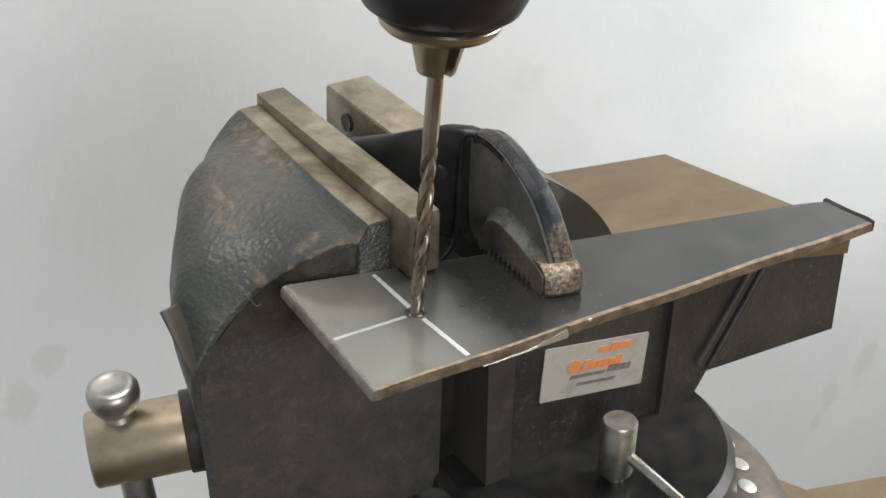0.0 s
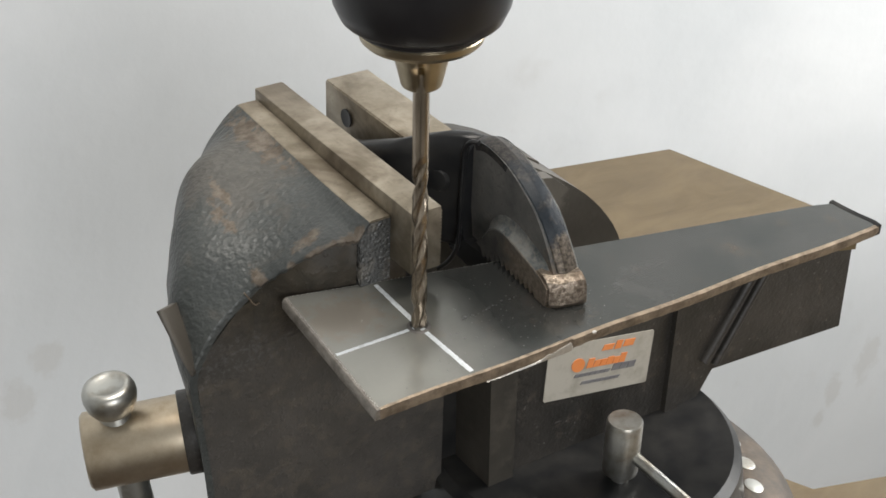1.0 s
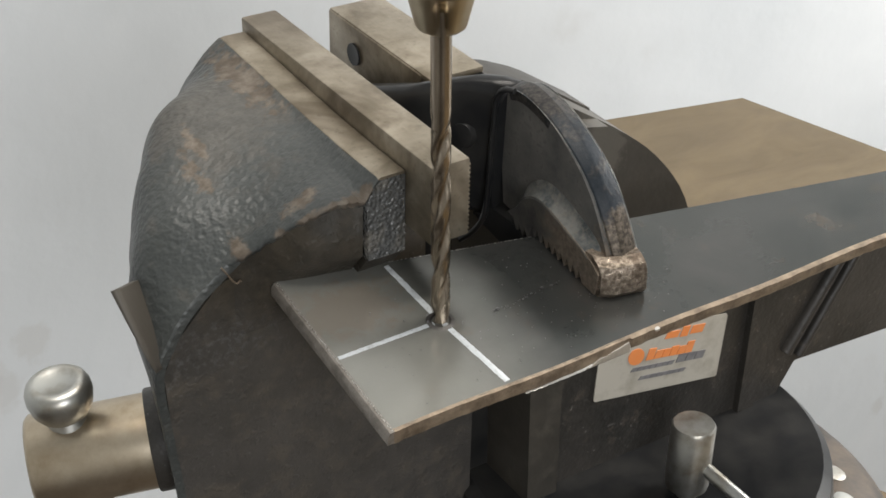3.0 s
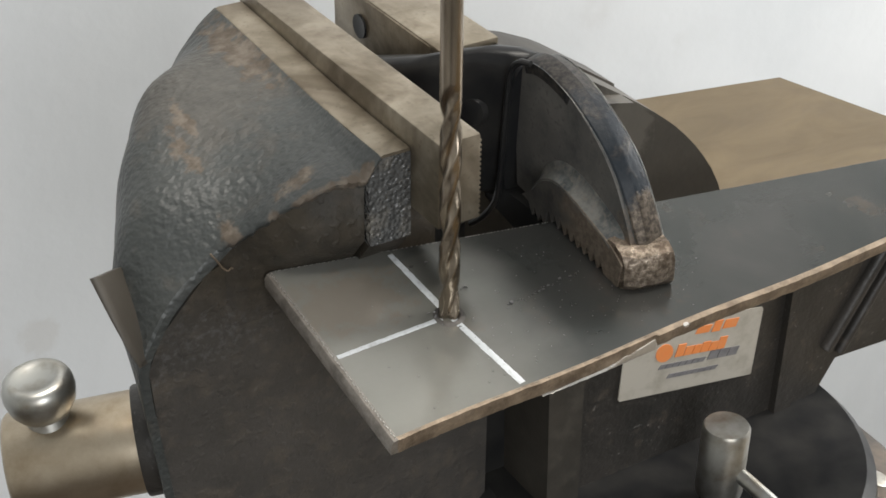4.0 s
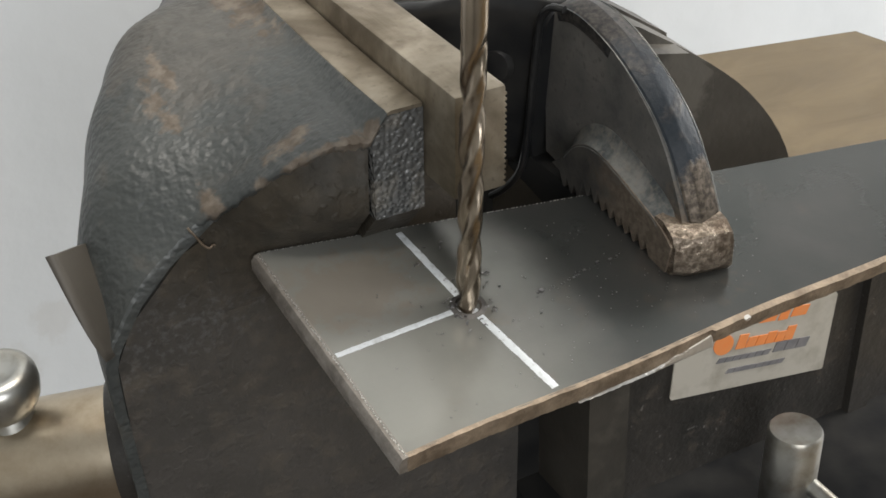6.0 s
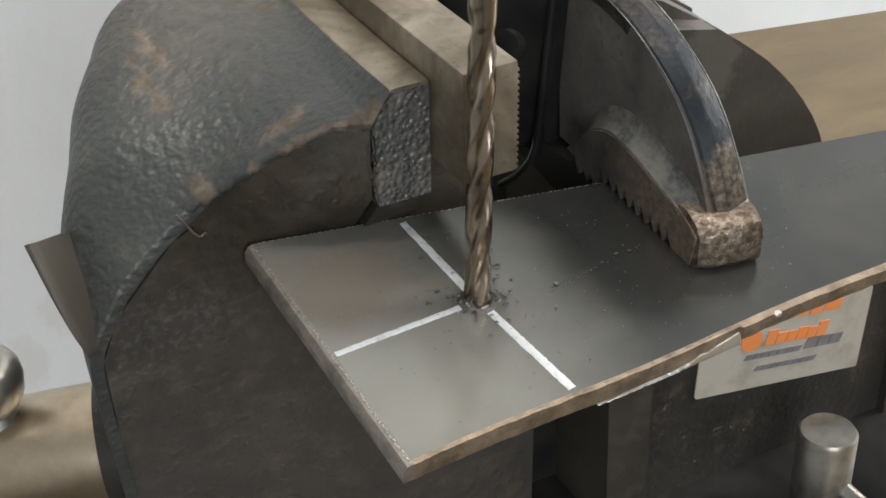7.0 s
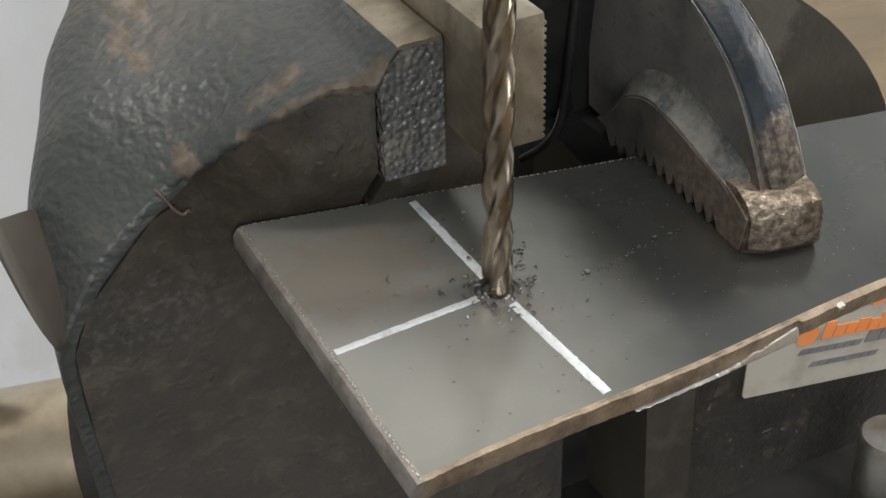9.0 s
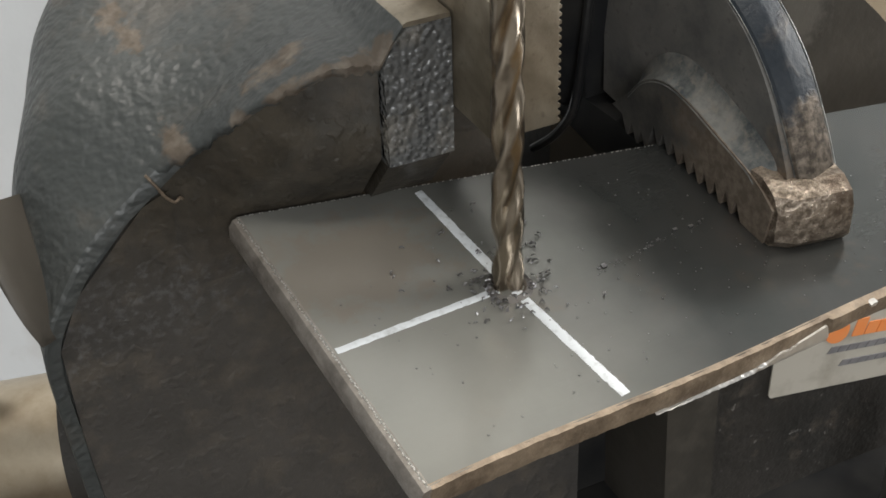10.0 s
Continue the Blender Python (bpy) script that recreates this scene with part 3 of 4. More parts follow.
def build_moving_jaw(vise):
    sections = []
    for k in range(22):
        y = SIDE + (9.55 - SIDE) * k / 21
        sections.append([(x, y, z) for x, z in jaw_line(y)] + [(1.6, y, -9.0), (1.6, y, -2.2), (0.0, y, -2.0), (0.0, y, jaw_line(y)[0][1])])
    body = part("moving_jaw", loft(sections), "cast_paint", vise, "hammered dark grey painted jaw casting with rust patches", 0.5)
    # the overhanging lip round the near side, with the side face set back under it
    sections = []
    for k in range(7):
        y = NEAR + (SIDE + 0.05 - NEAR) * k / 6
        line = jaw_line(y)
        inner = []
        for i, (x, z) in enumerate(line):
            x1, z1 = line[max(i - 1, 0)]
            x2, z2 = line[min(i + 1, len(line) - 1)]
            t = Vector((x2 - x1, z2 - z1)).normalized()
            d = 0.22 if i > 3 else 0.12
            inner.append((x - t.y * d, y, z + t.x * d))
        r = 0.06 if k == 0 else 0.0
        sections.append([(x + (0.02 if r else 0), y, z - r) for x, z in line] + inner[::-1])
    part("jaw_lip", loft(sections), "cast_paint", body, "", 0.5)
    # the near shoulder: it runs from the curved near edge into the back, with the cheek set back below
    edge = [Vector(p) for p in ((-0.71, 1.54, 3.21), (-0.9, 1.54, 2.98))] + smooth_line([(-1.03, 1.55, 2.76), (-1.2, 1.62, 2.77), (-1.7, 1.74, 2.72), (-2.3, 1.98, 2.43), (-2.7, 2.28, 2.13), (-3.12, 2.66, 1.65), (-3.56, 2.92, 1.3), (-3.9, 3.06, 1.02), (-4.35, 3.14, 0.62)], 150)
    back = jaw_line(3.25)
    sections, cheek = [], []
    for i, p in enumerate(edge):
        x = p.x - 0.02
        z = float(np.interp(x, [w[0] for w in back[:28][::-1]], [w[1] for w in back[:28][::-1]]))
        q = Vector((x, 3.25, z + 0.01 - 0.3 * max(0.0, -3.55 - p.x)))
        rough = 0.03 * noise.noise((p.x * 6, 3, p.y * 6)) + 0.018 * noise.noise((p.x * 17, 8, p.y * 17)) if i > 3 else 0.0
        c = p.copy()
        p = p + Vector((0, rough, rough))
        sections.append([p + Vector((0, 0.01, -0.05)), p + Vector((0, 0.0, 0.01)), p.lerp(q, 0.06) + Vector((0, 0, 0.045)), p.lerp(q, 0.5) + Vector((-0.01, 0, 0.05)), q, q + Vector((0, 0.25, -0.06)), q + Vector((0.08, 0.25, -0.7)), p + Vector((0.05, 0.2, -0.3)), p + Vector((0.02, 0.08, -0.12))])
        if i > 1 and c.x > -3.8:
            low = max(c.y + 0.15, 2.32 - 0.17 * c.x)
            cheek.append([(c.x, c.y + 0.12, c.z - 0.08), (c.x, c.y + 0.14, c.z * 0.5 + 0.65), (c.x, c.y + 0.16, 1.28), (c.x, low * 0.45 + (c.y + 0.16) * 0.55, 0.85), (c.x, low, 0.3), (c.x, max(low, 3.0), -0.35), (c.x, 3.1, -0.9), (c.x, 3.3, -0.9), (c.x, 3.3, c.z - 0.3)])
    part("jaw_shoulder", loft(sections), "cast_paint", body, "", 1.3)
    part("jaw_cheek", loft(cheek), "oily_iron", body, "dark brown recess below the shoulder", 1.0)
    part("jaw_pad", prism([(-1.0, 2.68), (-0.86, 2.98), (-0.7, 3.19), (-0.02, 3.19), (-0.02, 1.2), (-0.98, 1.2)], "y", 1.55, SIDE + 0.1), "pebble_paint", body, "glossy pebbled dark end of the jaw", 0.5, 0.04)
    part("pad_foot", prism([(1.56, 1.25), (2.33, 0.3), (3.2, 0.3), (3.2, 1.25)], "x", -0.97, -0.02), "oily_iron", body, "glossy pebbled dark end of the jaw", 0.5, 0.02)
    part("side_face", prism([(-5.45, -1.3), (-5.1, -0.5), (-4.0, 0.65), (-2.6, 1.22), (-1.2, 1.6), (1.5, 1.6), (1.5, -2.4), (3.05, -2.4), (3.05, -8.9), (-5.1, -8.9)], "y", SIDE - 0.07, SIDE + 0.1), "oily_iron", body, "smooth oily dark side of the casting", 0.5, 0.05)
    top = [(y, jaw_line(y)[0][1]) for y in (1.56, 3.0, 4.5, 6.0, 7.5, 9.5)]
    part("jaw_top", loft([[(-0.72, y, z - 0.06), (-0.7, y, z + 0.01), (-0.64, y, z + 0.04), (-0.03, y, z + 0.04), (-0.03, y, z - 0.06)] for y, z in top]), "worn_steel", body, "worn bare top edge of the jaw", 0.5)
    curl = smooth_line([(-3.92, 2.98, 1.2), (-3.8, 2.93, 1.0), (-3.7, 2.92, 0.82), (-3.58, 2.93, 0.7), (-3.5, 2.95, 0.74), (-3.46, 2.98, 0.69)], 18)
    bm = bmesh.new()
    for a, b in zip(curl, curl[1:]):
        rod(a, b, 0.022, 8, 0.0, bm)
    part("curl", bm, "cut_edge", body, "thin tan curl of metal caught on the edge")
    insert = part("jaw_insert", box(0.0, 0.985, 0.5, 9.72, 1.85, 3.8), "worn_steel", vise, "bare brownish steel jaw insert with a serrated face", 0.5, 0.06)
    bm = bmesh.new()
    for k in range(17):
        z = 3.66 - k * 0.108
        prism([(0.97, z), (1.02, z - 0.02), (1.02, z - 0.055), (0.97, z - 0.075)], "y", 0.53, 9.7, bm)
    tagged(part("serration", bm, "worn_steel", insert), kind="stuff")
    part("nick", prism([(-0.76, 3.12), (-0.4, 3.31), (-0.36, 3.31), (-0.7, 3.12)], "y", 5.3, 5.42), "black_metal", body, "dark chisel nick in the jaw edge")
    left = smooth_line([(-6.24, 3.75, 0.92), (-6.14, 3.42, 0.46), (-6.03, 3.1, 0.0), (-5.88, 2.9, -0.5), (-5.7, 2.86, -0.95)], 14)
    right = smooth_line([(-5.92, 3.58, 1.04), (-5.8, 3.38, 0.55), (-5.7, 3.2, 0.1), (-5.58, 3.02, -0.45), (-5.46, 2.98, -0.95)], 14)
    toward = Vector((-0.52, -0.66, 0.5))
    back = Vector((0.9, 0.9, -0.5))
    part("front_flange", loft([[a, a.lerp(b, 0.12) + toward * 0.09, a.lerp(b, 0.5) + toward * 0.15, a.lerp(b, 0.88) + toward * 0.09, b, b + back, a + back] for a, b in ((p, p.lerp(q, 0.62)) for p, q in zip(left, right))]), "dusty_iron", vise, "dusty worn flange round the casting", 1.2)
    # the spindle head, with the sliding handle bar through it
    tip, ahead = Vector((-7.95, 5.95, -4.82)), Vector((2.94, -1.05, 0.3))
    part("spindle", lathe([(0, 0), (1.1, 0), (1.2, 0.1), (1.2, 3.7), (0, 3.7)], 56, None, along(tip, tip + ahead)), "spindle_steel", vise, "shiny tarnished steel spindle head", 0.9)
    # added dark ring in place of the shadow round the spindle
    part("spindle_shade_ring", lathe([(1.18, 0), (1.27, 0.0), (1.3, 0.05), (1.3, 0.5), (1.18, 0.5)], 48, None, along(tip + ahead * 0.93, tip + ahead * 1.2)), "dark_iron", vise)
    high, low = Vector((-7.1, 5.62, -3.2)), Vector((-5.95, 5.62, -12.0))
    up = (high - low).normalized()
    bar = part("handle_bar", rod(low, high + up * 0.2, 0.5), "chrome", vise, "plated steel handle bar", 0.9)
    part("bar_knob", lathe([(0, -0.2), (0.48, -0.2), (0.62, -0.1), (0.75, 0.12), (0.81, 0.4), (0.8, 0.6), (0.74, 0.74), (0.62, 0.83), (0.5, 0.84), (0.44, 0.79), (0.0, 0.77)], 40, None, along(high, high + up)), "chrome", bar, "", 0.9)
    part("bar_knob", lathe([(0, 0), (0.6, 0.0), (0.8, 0.3), (0.8, 0.95), (0.6, 1.1), (0.0, 1.12)], 32, None, along(low - up, low)), "chrome", bar)


def build_fixed_body(vise):
    # black colour puts the shade of the slot onto the bar
    part("slide_bar", box(1.2, 6.0, 3.5, 8.0, -8.2, -3.2), "black_metal", vise, "slide bar coloured black for the gap's shade", 0.5, 0.1)
    part("fixed_jaw_insert", box(2.42, 3.2, 4.9, 9.5, 1.6, 3.58), "worn_steel", vise, "grooved bare steel jaw insert", 0.5, 0.05)
    part("insert_screw", lathe([(0, 0), (0.3, 0), (0.3, 0.05), (0, 0.02)], 20, None, along((2.4, 8.1, 2.85), (2.3, 8.1, 2.85))), "black_metal", vise, "dark recessed insert screw")
    back = [(3.22, -3.0), (3.22, 3.5), (3.7, 3.52), (4.15, 3.25)] + [(p.x, p.y) for p in smooth_line([(4.5, 2.9), (5.5, 1.95), (6.8, 0.75), (8.0, -0.35), (9.2, -1.5), (10.0, -2.3), (10.6, -3.0)], 12)]
    part("fixed_jaw", prism(back, "y", 4.55, 9.4), "dusty_iron", vise, "dark painted fixed jaw with a curved back", 0.5, 0.12)
    part("fixed_jaw_top", box(2.45, 4.0, 4.5, 9.5, 3.45, 3.62), "worn_steel", vise, "worn bare top of the fixed jaw", 0.5, 0.05)
    hump = [(5.3, -3.0), (5.3, 2.84)] + [(p.x, p.y) for p in smooth_line([(5.6, 2.72), (6.7, 2.02), (7.6, 1.38), (8.4, 0.72), (9.15, -0.1), (9.75, -1.0), (10.2, -2.1), (10.45, -3.0)], 16)]
    part("jaw_hump", prism(hump, "y", 3.1, 5.1), "dusty_iron", vise, "", 0.5, 0.35)
    top = [(p.x, p.y) for p in smooth_line([(3.95, 3.46), (4.5, 3.3), (4.9, 3.13), (5.6, 2.8), (6.6, 2.15), (7.2, 1.76)], 12)]
    part("hump_top", prism(top + [(x, z - 1.3) for x, z in top[::-1]], "y", 4.25, 5.4), "dusty_iron", vise, "worn bare back of the fixed jaw", 0.5)
    part("hump_pad", prism([(5.6, 2.35), (6.5, 2.15), (7.15, 1.6), (7.3, 0.3), (7.0, -2.0), (5.6, -2.0)], "y", 2.6, 3.2), "dusty_iron", vise, "", 0.5, 0.42)
    part("body", prism([(4.75, -3.0), (13.3, -3.0), (13.3, -8.3), (4.75, -8.3)], "y", 1.85, 4.6), "dark_iron", vise, "dark painted vise body", 0.5, 0.1)
    part("front_rib", prism([(3.75, -2.8), (4.8, -2.8), (4.9, -9.6), (3.95, -9.6)], "y", 1.55, 8.8), "dusty_iron", vise, "brown oily rib of the vise body", 0.5, 0.1)
    part("rear_rib", prism([(11.55, -2.9), (12.1, -2.9), (12.1, -8.8), (11.5, -8.8)], "y", 1.62, 2.4), "dark_iron", vise, "", 0.5, 0.08)
    part("anvil_tail", prism([(12.0, -3.1), (20.0, -3.1), (20.15, -7.6), (13.7, -7.2), (13.0, -8.4), (12.0, -8.4)], "y", 1.75, 3.4), "dark_iron", vise, "dark painted anvil tail", 0.5, 0.12)
    part("brace", rod((13.2, 1.72, -6.7), (15.2, 1.72, -3.3), 0.2), "dark_iron", vise)
    part("brace", rod((13.75, 1.72, -7.0), (15.9, 1.72, -3.3), 0.16), "dark_iron", vise)
    part("turntable", lathe([(0, -8.2), (5.2, -8.2), (5.5, -8.5), (5.8, -10.2), (0, -10.2)], 64, None, Matrix.Translation((8.3, 2.2, 0))), "black_metal", vise, "dark round swivel turntable")
    base = part("swivel_base", lathe([(0, -10.2), (5.6, -10.2), (6.9, -10.5), (7.6, -11.2), (7.8, -13.0), (0, -13.0)], 72, None, Matrix.Translation((8.6, 2.2, 0))), "base_iron", vise, "brown iron swivel base with round holes")
    for a in (-48, -36, -24, -12, 0, 200, 220, 240, 260, 280, 300):
        x, y = 8.6 + 5.95 * math.cos(radians(a)), 2.2 + 5.95 * math.sin(radians(a))
        part("base_hole", lathe([(0, 0.0), (0.3, 0.0), (0.36, 0.04), (0.3, 0.06), (0, 0.02)], 20, None, Matrix.Translation((x, y, -10.3)) @ Matrix.Rotation(radians(14), 4, Vector((-math.sin(radians(a)), math.cos(radians(a)), 0)))), "chrome", base)
    bolt = part("lock_bolt", lathe([(0, 0.0), (0.58, 0.0), (0.6, 0.1), (0.6, 2.0), (0.55, 2.08), (0.0, 2.11)], 36, None, Matrix.Translation((7.88, -0.33, -7.86))), "chrome", vise, "plated round clamp bolt")
    part("lock_shank", rod((7.9, -0.35, -9.2), (7.9, -0.35, -7.3), 0.3), "chrome", bolt)
    part("lock_lever", rod((7.9, -0.4, -6.9), (8.9, -3.6, -8.1), 0.2, 20, 0.08), "chrome", bolt, "plated clamp lever")
    part("lock_lug", prism([(6.8, -1.0), (9.0, -1.0), (9.6, 2.4), (6.2, 2.4)], "z", -9.9, -9.0), "dark_iron", vise, "", 0.5, 0.12)


def build_label(vise):
    """The paper label with clipped corners, its print as plain bars and blocks."""
    o, ex, ez = Vector((6.13, 1.8, -5.8)), Vector((4.5, 0, -0.85)), Vector((0.1, 0, 2.16))

    def patch(pts, lift):
        bm = bmesh.new()
        at = [o + ex * u + ez * v for u, v in pts]
        f = [bm.verts.new(p - Vector((0, lift, 0))) for p in at]
        g = [bm.verts.new(p + Vector((0, 0.03, 0))) for p in at]
        bm.faces.new(f)
        bm.faces.new(g[::-1])
        for i in range(len(f)):
            j = (i + 1) % len(f)
            bm.faces.new((f[i], g[i], g[j], f[j]))
        return bm

    def bar(u0, u1, v0, v1, shear=0.02):
        return [(u0, v0), (u1, v0), (u1 + shear, v1), (u0 + shear, v1)]

    c, d = 0.012, 0.03
    label = part("label", patch([(c, 0), (1 - c, 0.01), (0.995, d), (1, 1 - d), (1 - c, 1), (c, 0.99), (0, 1 - d), (0, d)], 0.0), "sticker", vise, "worn cream paper label with orange and grey print")
    ring = [(0.29 + 0.062 * math.cos(a), 0.585 + 0.125 * math.sin(a)) for a in [2 * math.pi * k / 20 for k in range(20)]]
    part("emblem", patch(ring, 0.02), "ink_orange", label, "round orange emblem")
    tall = (0.17, 0.12, 0.12, 0.14, 0.12, 0.17)
    for k in range(6):
        u = 0.37 + 0.062 * k
        part("print_bar", patch(bar(u, u + 0.057, 0.5, 0.5 + tall[k]), 0.02), "ink_orange", label)
    for u0, u1, v0, v1 in ((0.5, 0.6, 0.78, 0.88), (0.62, 0.68, 0.77, 0.92), (0.7, 0.8, 0.79, 0.91)):
        part("print_bar", patch(bar(u0, u1, v0, v1), 0.02), "ink_orange", label)
    for k in range(7):
        part("print_bar", patch(bar(0.26 + 0.048 * k, 0.303 + 0.048 * k, 0.36, 0.42), 0.02), "ink_grey", label)
    for k in range(3):
        part("print_bar", patch(bar(0.62 + 0.075 * k, 0.69 + 0.075 * k, 0.37, 0.49), 0.02), "ink_grey", label)
    for k in range(8):
        part("print_bar", patch(bar(0.33 + 0.046 * k, 0.372 + 0.046 * k, 0.21, 0.265), 0.02), "ink_grey", label)


def build_vise():
    vise = thing("bench_vise", "large dark grey painted bench vise with rust and worn steel jaws", "vise")
    build_moving_jaw(vise)
    build_fixed_body(vise)
    build_label(vise)
    return vise


# ---- the steel plate (its own space: the drilled cross at the origin, its top at z 0) ----
THICK = 0.33


def far_edge(x):
    return 2.25 - 0.228 * x if x < 3.2 else 1.52 - 0.216 * (x - 3.2)


def build_plate():
    plate = thing("steel_plate", "dark grey flat steel bar with a white marked cross", "steel plate")
    rnd = random.Random(4)
    bm = bmesh.new()
    n = 120
    x0, x1 = -2.68, 14.3
    rows = []
    for i in range(n + 1):
        x = x0 + (x1 - x0) * i / n
        yn = -2.5 - 0.03 * math.sin(x * 1.1) + rnd.uniform(-0.012, 0.012)
        yf = far_edge(x) + rnd.uniform(-0.006, 0.006)
        if x > 13.4:
            yf -= (x - 13.4) * 0.1
        zl = -THICK - rnd.uniform(0, 0.03)
        dx = 0.35 * (x - 13.0) / 1.3 if x > 13.0 else 0.0
        rows.append([bm.verts.new(p) for p in ((x, yf, 0), (x + dx * 0.5, (yf + yn) / 2, 0), (x + dx, yn, 0), (x + dx, yn - 0.03, zl), (x + dx * 0.5, (yf + yn) / 2, -THICK), (x, yf, -THICK))])
    for a, b in zip(rows, rows[1:]):
        for i in range(6):
            j = (i + 1) % 6
            bm.faces.new((a[i], a[j], b[j], b[i]))
    bm.faces.new(rows[0])
    bm.faces.new(rows[-1][::-1])
    part("bar", bm, "plate_steel", plate, "", 0.5)
    return plate


def build_marks(plate):
    rnd = random.Random(7)

    def stroke(a, b, w0, w1, n=40):
        bm = bmesh.new()
        a, b = Vector(a), Vector(b)
        side = Vector((-(b - a).y, (b - a).x)).normalized()
        rows = []
        for i in range(n + 1):
            s = i / n
            p, w = a.lerp(b, s), (w0 + (w1 - w0) * s) / 2
            p = p + side * rnd.uniform(-0.004, 0.004)
            rows.append([bm.verts.new((q.x, q.y, z)) for q, z in ((p - side * w * rnd.uniform(0.92, 1.06), 0.001), (p - side * w * 0.8, 0.005), (p + side * w * 0.8, 0.005), (p + side * w * rnd.uniform(0.92, 1.06), 0.001))])
        for r, q in zip(rows, rows[1:]):
            for i in range(3):
                bm.faces.new((r[i], r[i + 1], q[i + 1], q[i]))
        return bm

    part("marker_line", stroke((-2.62, -0.07), (-0.25, -0.08), 0.11, 0.12), "marker", plate, "white paint-marker line")
    part("marker_line", stroke((-0.2, 2.16), (-0.09, 0.12), 0.13, 0.16), "marker", plate, "white paint-marker line")
    part("marker_line", stroke((-0.05, -0.2), (0.19, -2.4), 0.14, 0.15), "marker", plate, "white paint-marker line")
    def flash(x):
        return 0.05 * ((x - 0.4) / 2.93) ** 0.8 if 0.4 < x < 3.33 else 0.0

    # flame-cut face along the near side, rough at both rims
    bm = bmesh.new()
    rows = []
    for i in range(421):
        x = -2.66 + 17.25 * i / 420
        y = -2.5 - 0.03 * math.sin(x * 1.1)
        notch = 0.0 if x < 3.33 else -0.05
        rows.append([bm.verts.new(p) for p in ((x, y + 0.02, 0.006), (x, y - 0.05 + notch + 0.02 * noise.noise((x * 3, 0, 0)) + rnd.uniform(-0.004, 0.004), -0.02), (x, y - 0.07 + notch + 0.025 * noise.noise((x * 2, 5, 0)), -0.16), (x, y - 0.05 - flash(x) * 0.4 + rnd.uniform(-0.004, 0.004), -THICK - 0.03 - flash(x) - 0.03 * noise.noise((x * 4, 9, 0))), (x, y + 0.03, -THICK - 0.01))])
    for a, b in zip(rows, rows[1:]):
        for k in range(4):
            bm.faces.new((a[k], a[k + 1], b[k + 1], b[k]))
    part("cut_face", bm, "cut_edge", plate, "rough brown flame-cut edge", 0.9)
    # bright ragged burr where the edge was ground, widest at the notch
    bm = bmesh.new()
    rows = []
    for i in range(141):
        u = i / 140
        x = 0.55 + 2.78 * u
        y = -2.5 - 0.03 * math.sin(x * 1.1)
        low = Vector((x, y - 0.075 - flash(x) * 0.4, -THICK - 0.036 - flash(x)))
        high = Vector((x, y - 0.1, -0.16 + 0.12 * max(0.0, (u - 0.8) / 0.2)))
        grow = (0.16 + 0.2 * u if u < 0.55 else 0.27 + 0.75 * ((u - 0.55) / 0.3) ** 1.1)
        grow *= 1 + 0.3 * noise.noise((x * 5, 2, 0)) + 0.2 * noise.noise((x * 19, 4, 0))
        grow *= min(1.0, u / 0.3) * min(1.0, (1.0 - u) / 0.06 + 0.25)
        top = low.lerp(high, max(0.02, min(grow, 0.85)))
        bulge = low.lerp(top, 0.5) + Vector((0, -0.02 - 0.012 * noise.noise((x * 11, 7, 0)), 0))
        low.z += 0.012 - 0.01 * noise.noise((x * 14, 1, 0))
        rows.append([bm.verts.new(p) for p in (top + Vector((0, 0.06, 0)), top, bulge, low, low + Vector((0, 0.06, 0)))])
    for a, b in zip(rows, rows[1:]):
        for k in range(4):
            bm.faces.new((a[k], a[k + 1], b[k + 1], b[k]))
    for x, w in ((4.02, 0.06),):
        y = -2.56 - 0.03 * math.sin(x * 1.1)
        prism([(x - w, -0.02), (x, 0.0), (x + w, -0.01), (x + w * 0.6, -0.07), (x - w * 0.8, -0.06)], "y", y - 0.085, y, bm)
    part("bright_burr", bm, "burr", plate, "freshly ground shiny burr", 1.2)
    part("far_end", loft([[(x - 0.12, y, 0.01), (x, y, 0.05), (x + 0.06, y, 0.01), (x + 0.06, y, -THICK), (x - 0.1, y, -THICK - 0.01)] for x, y in ((14.3, -0.83), (14.38, -1.3), (14.5, -1.8), (14.66, -2.3), (14.66, -2.56))]), "black_metal", plate, "dark rounded far end", 0.6)
    # rounded, worn end with bright nicks along its rim
    part("end_face", loft([[(-2.66 + 0.02, y, 0.004), (-2.74, y, -0.02), (-2.8, y, -0.12), (-2.8, y, -THICK - 0.01), (-2.64, y, -THICK - 0.01)] for y in (2.84, 2.0, 1.0, 0.0, -1.0, -2.0, -2.55)]), "sawn_end", plate, "worn grey sawn end")
    bm = bmesh.new()
    for i in range(120):
        y = 2.8 - 5.3 * (i + rnd.random()) / 120
        w, h = rnd.uniform(0.005, 0.02), rnd.uniform(0.004, 0.012)
        x = -2.67 + rnd.uniform(-0.025, 0.012)
        box(x - 0.009, x + 0.009, y - w, y + w, -0.02, h * 0.6, bm)
    for i in range(90):
        x = -2.6 + 6.0 * (i + rnd.random()) / 90
        w = rnd.uniform(0.005, 0.018)
        y = far_edge(x) - 0.005
        box(x - w, x + w, y - 0.008, y + 0.008, -0.03, 0.004, bm)
    part("rim_burr", bm, "burr", plate, "bright nicks along the rims")
    # raised burr ring round the hole
    part("hole_ring", lathe([(0.2, 0.0), (0.235, 0.035), (0.27, 0.03), (0.33, 0.0)], 36, None, Matrix.Translation((-0.08, -0.08, 0))), "hole_dark", plate, "dark burr round the drilled hole")
    # scratch with loose filings beside it
    bm = bmesh.new()
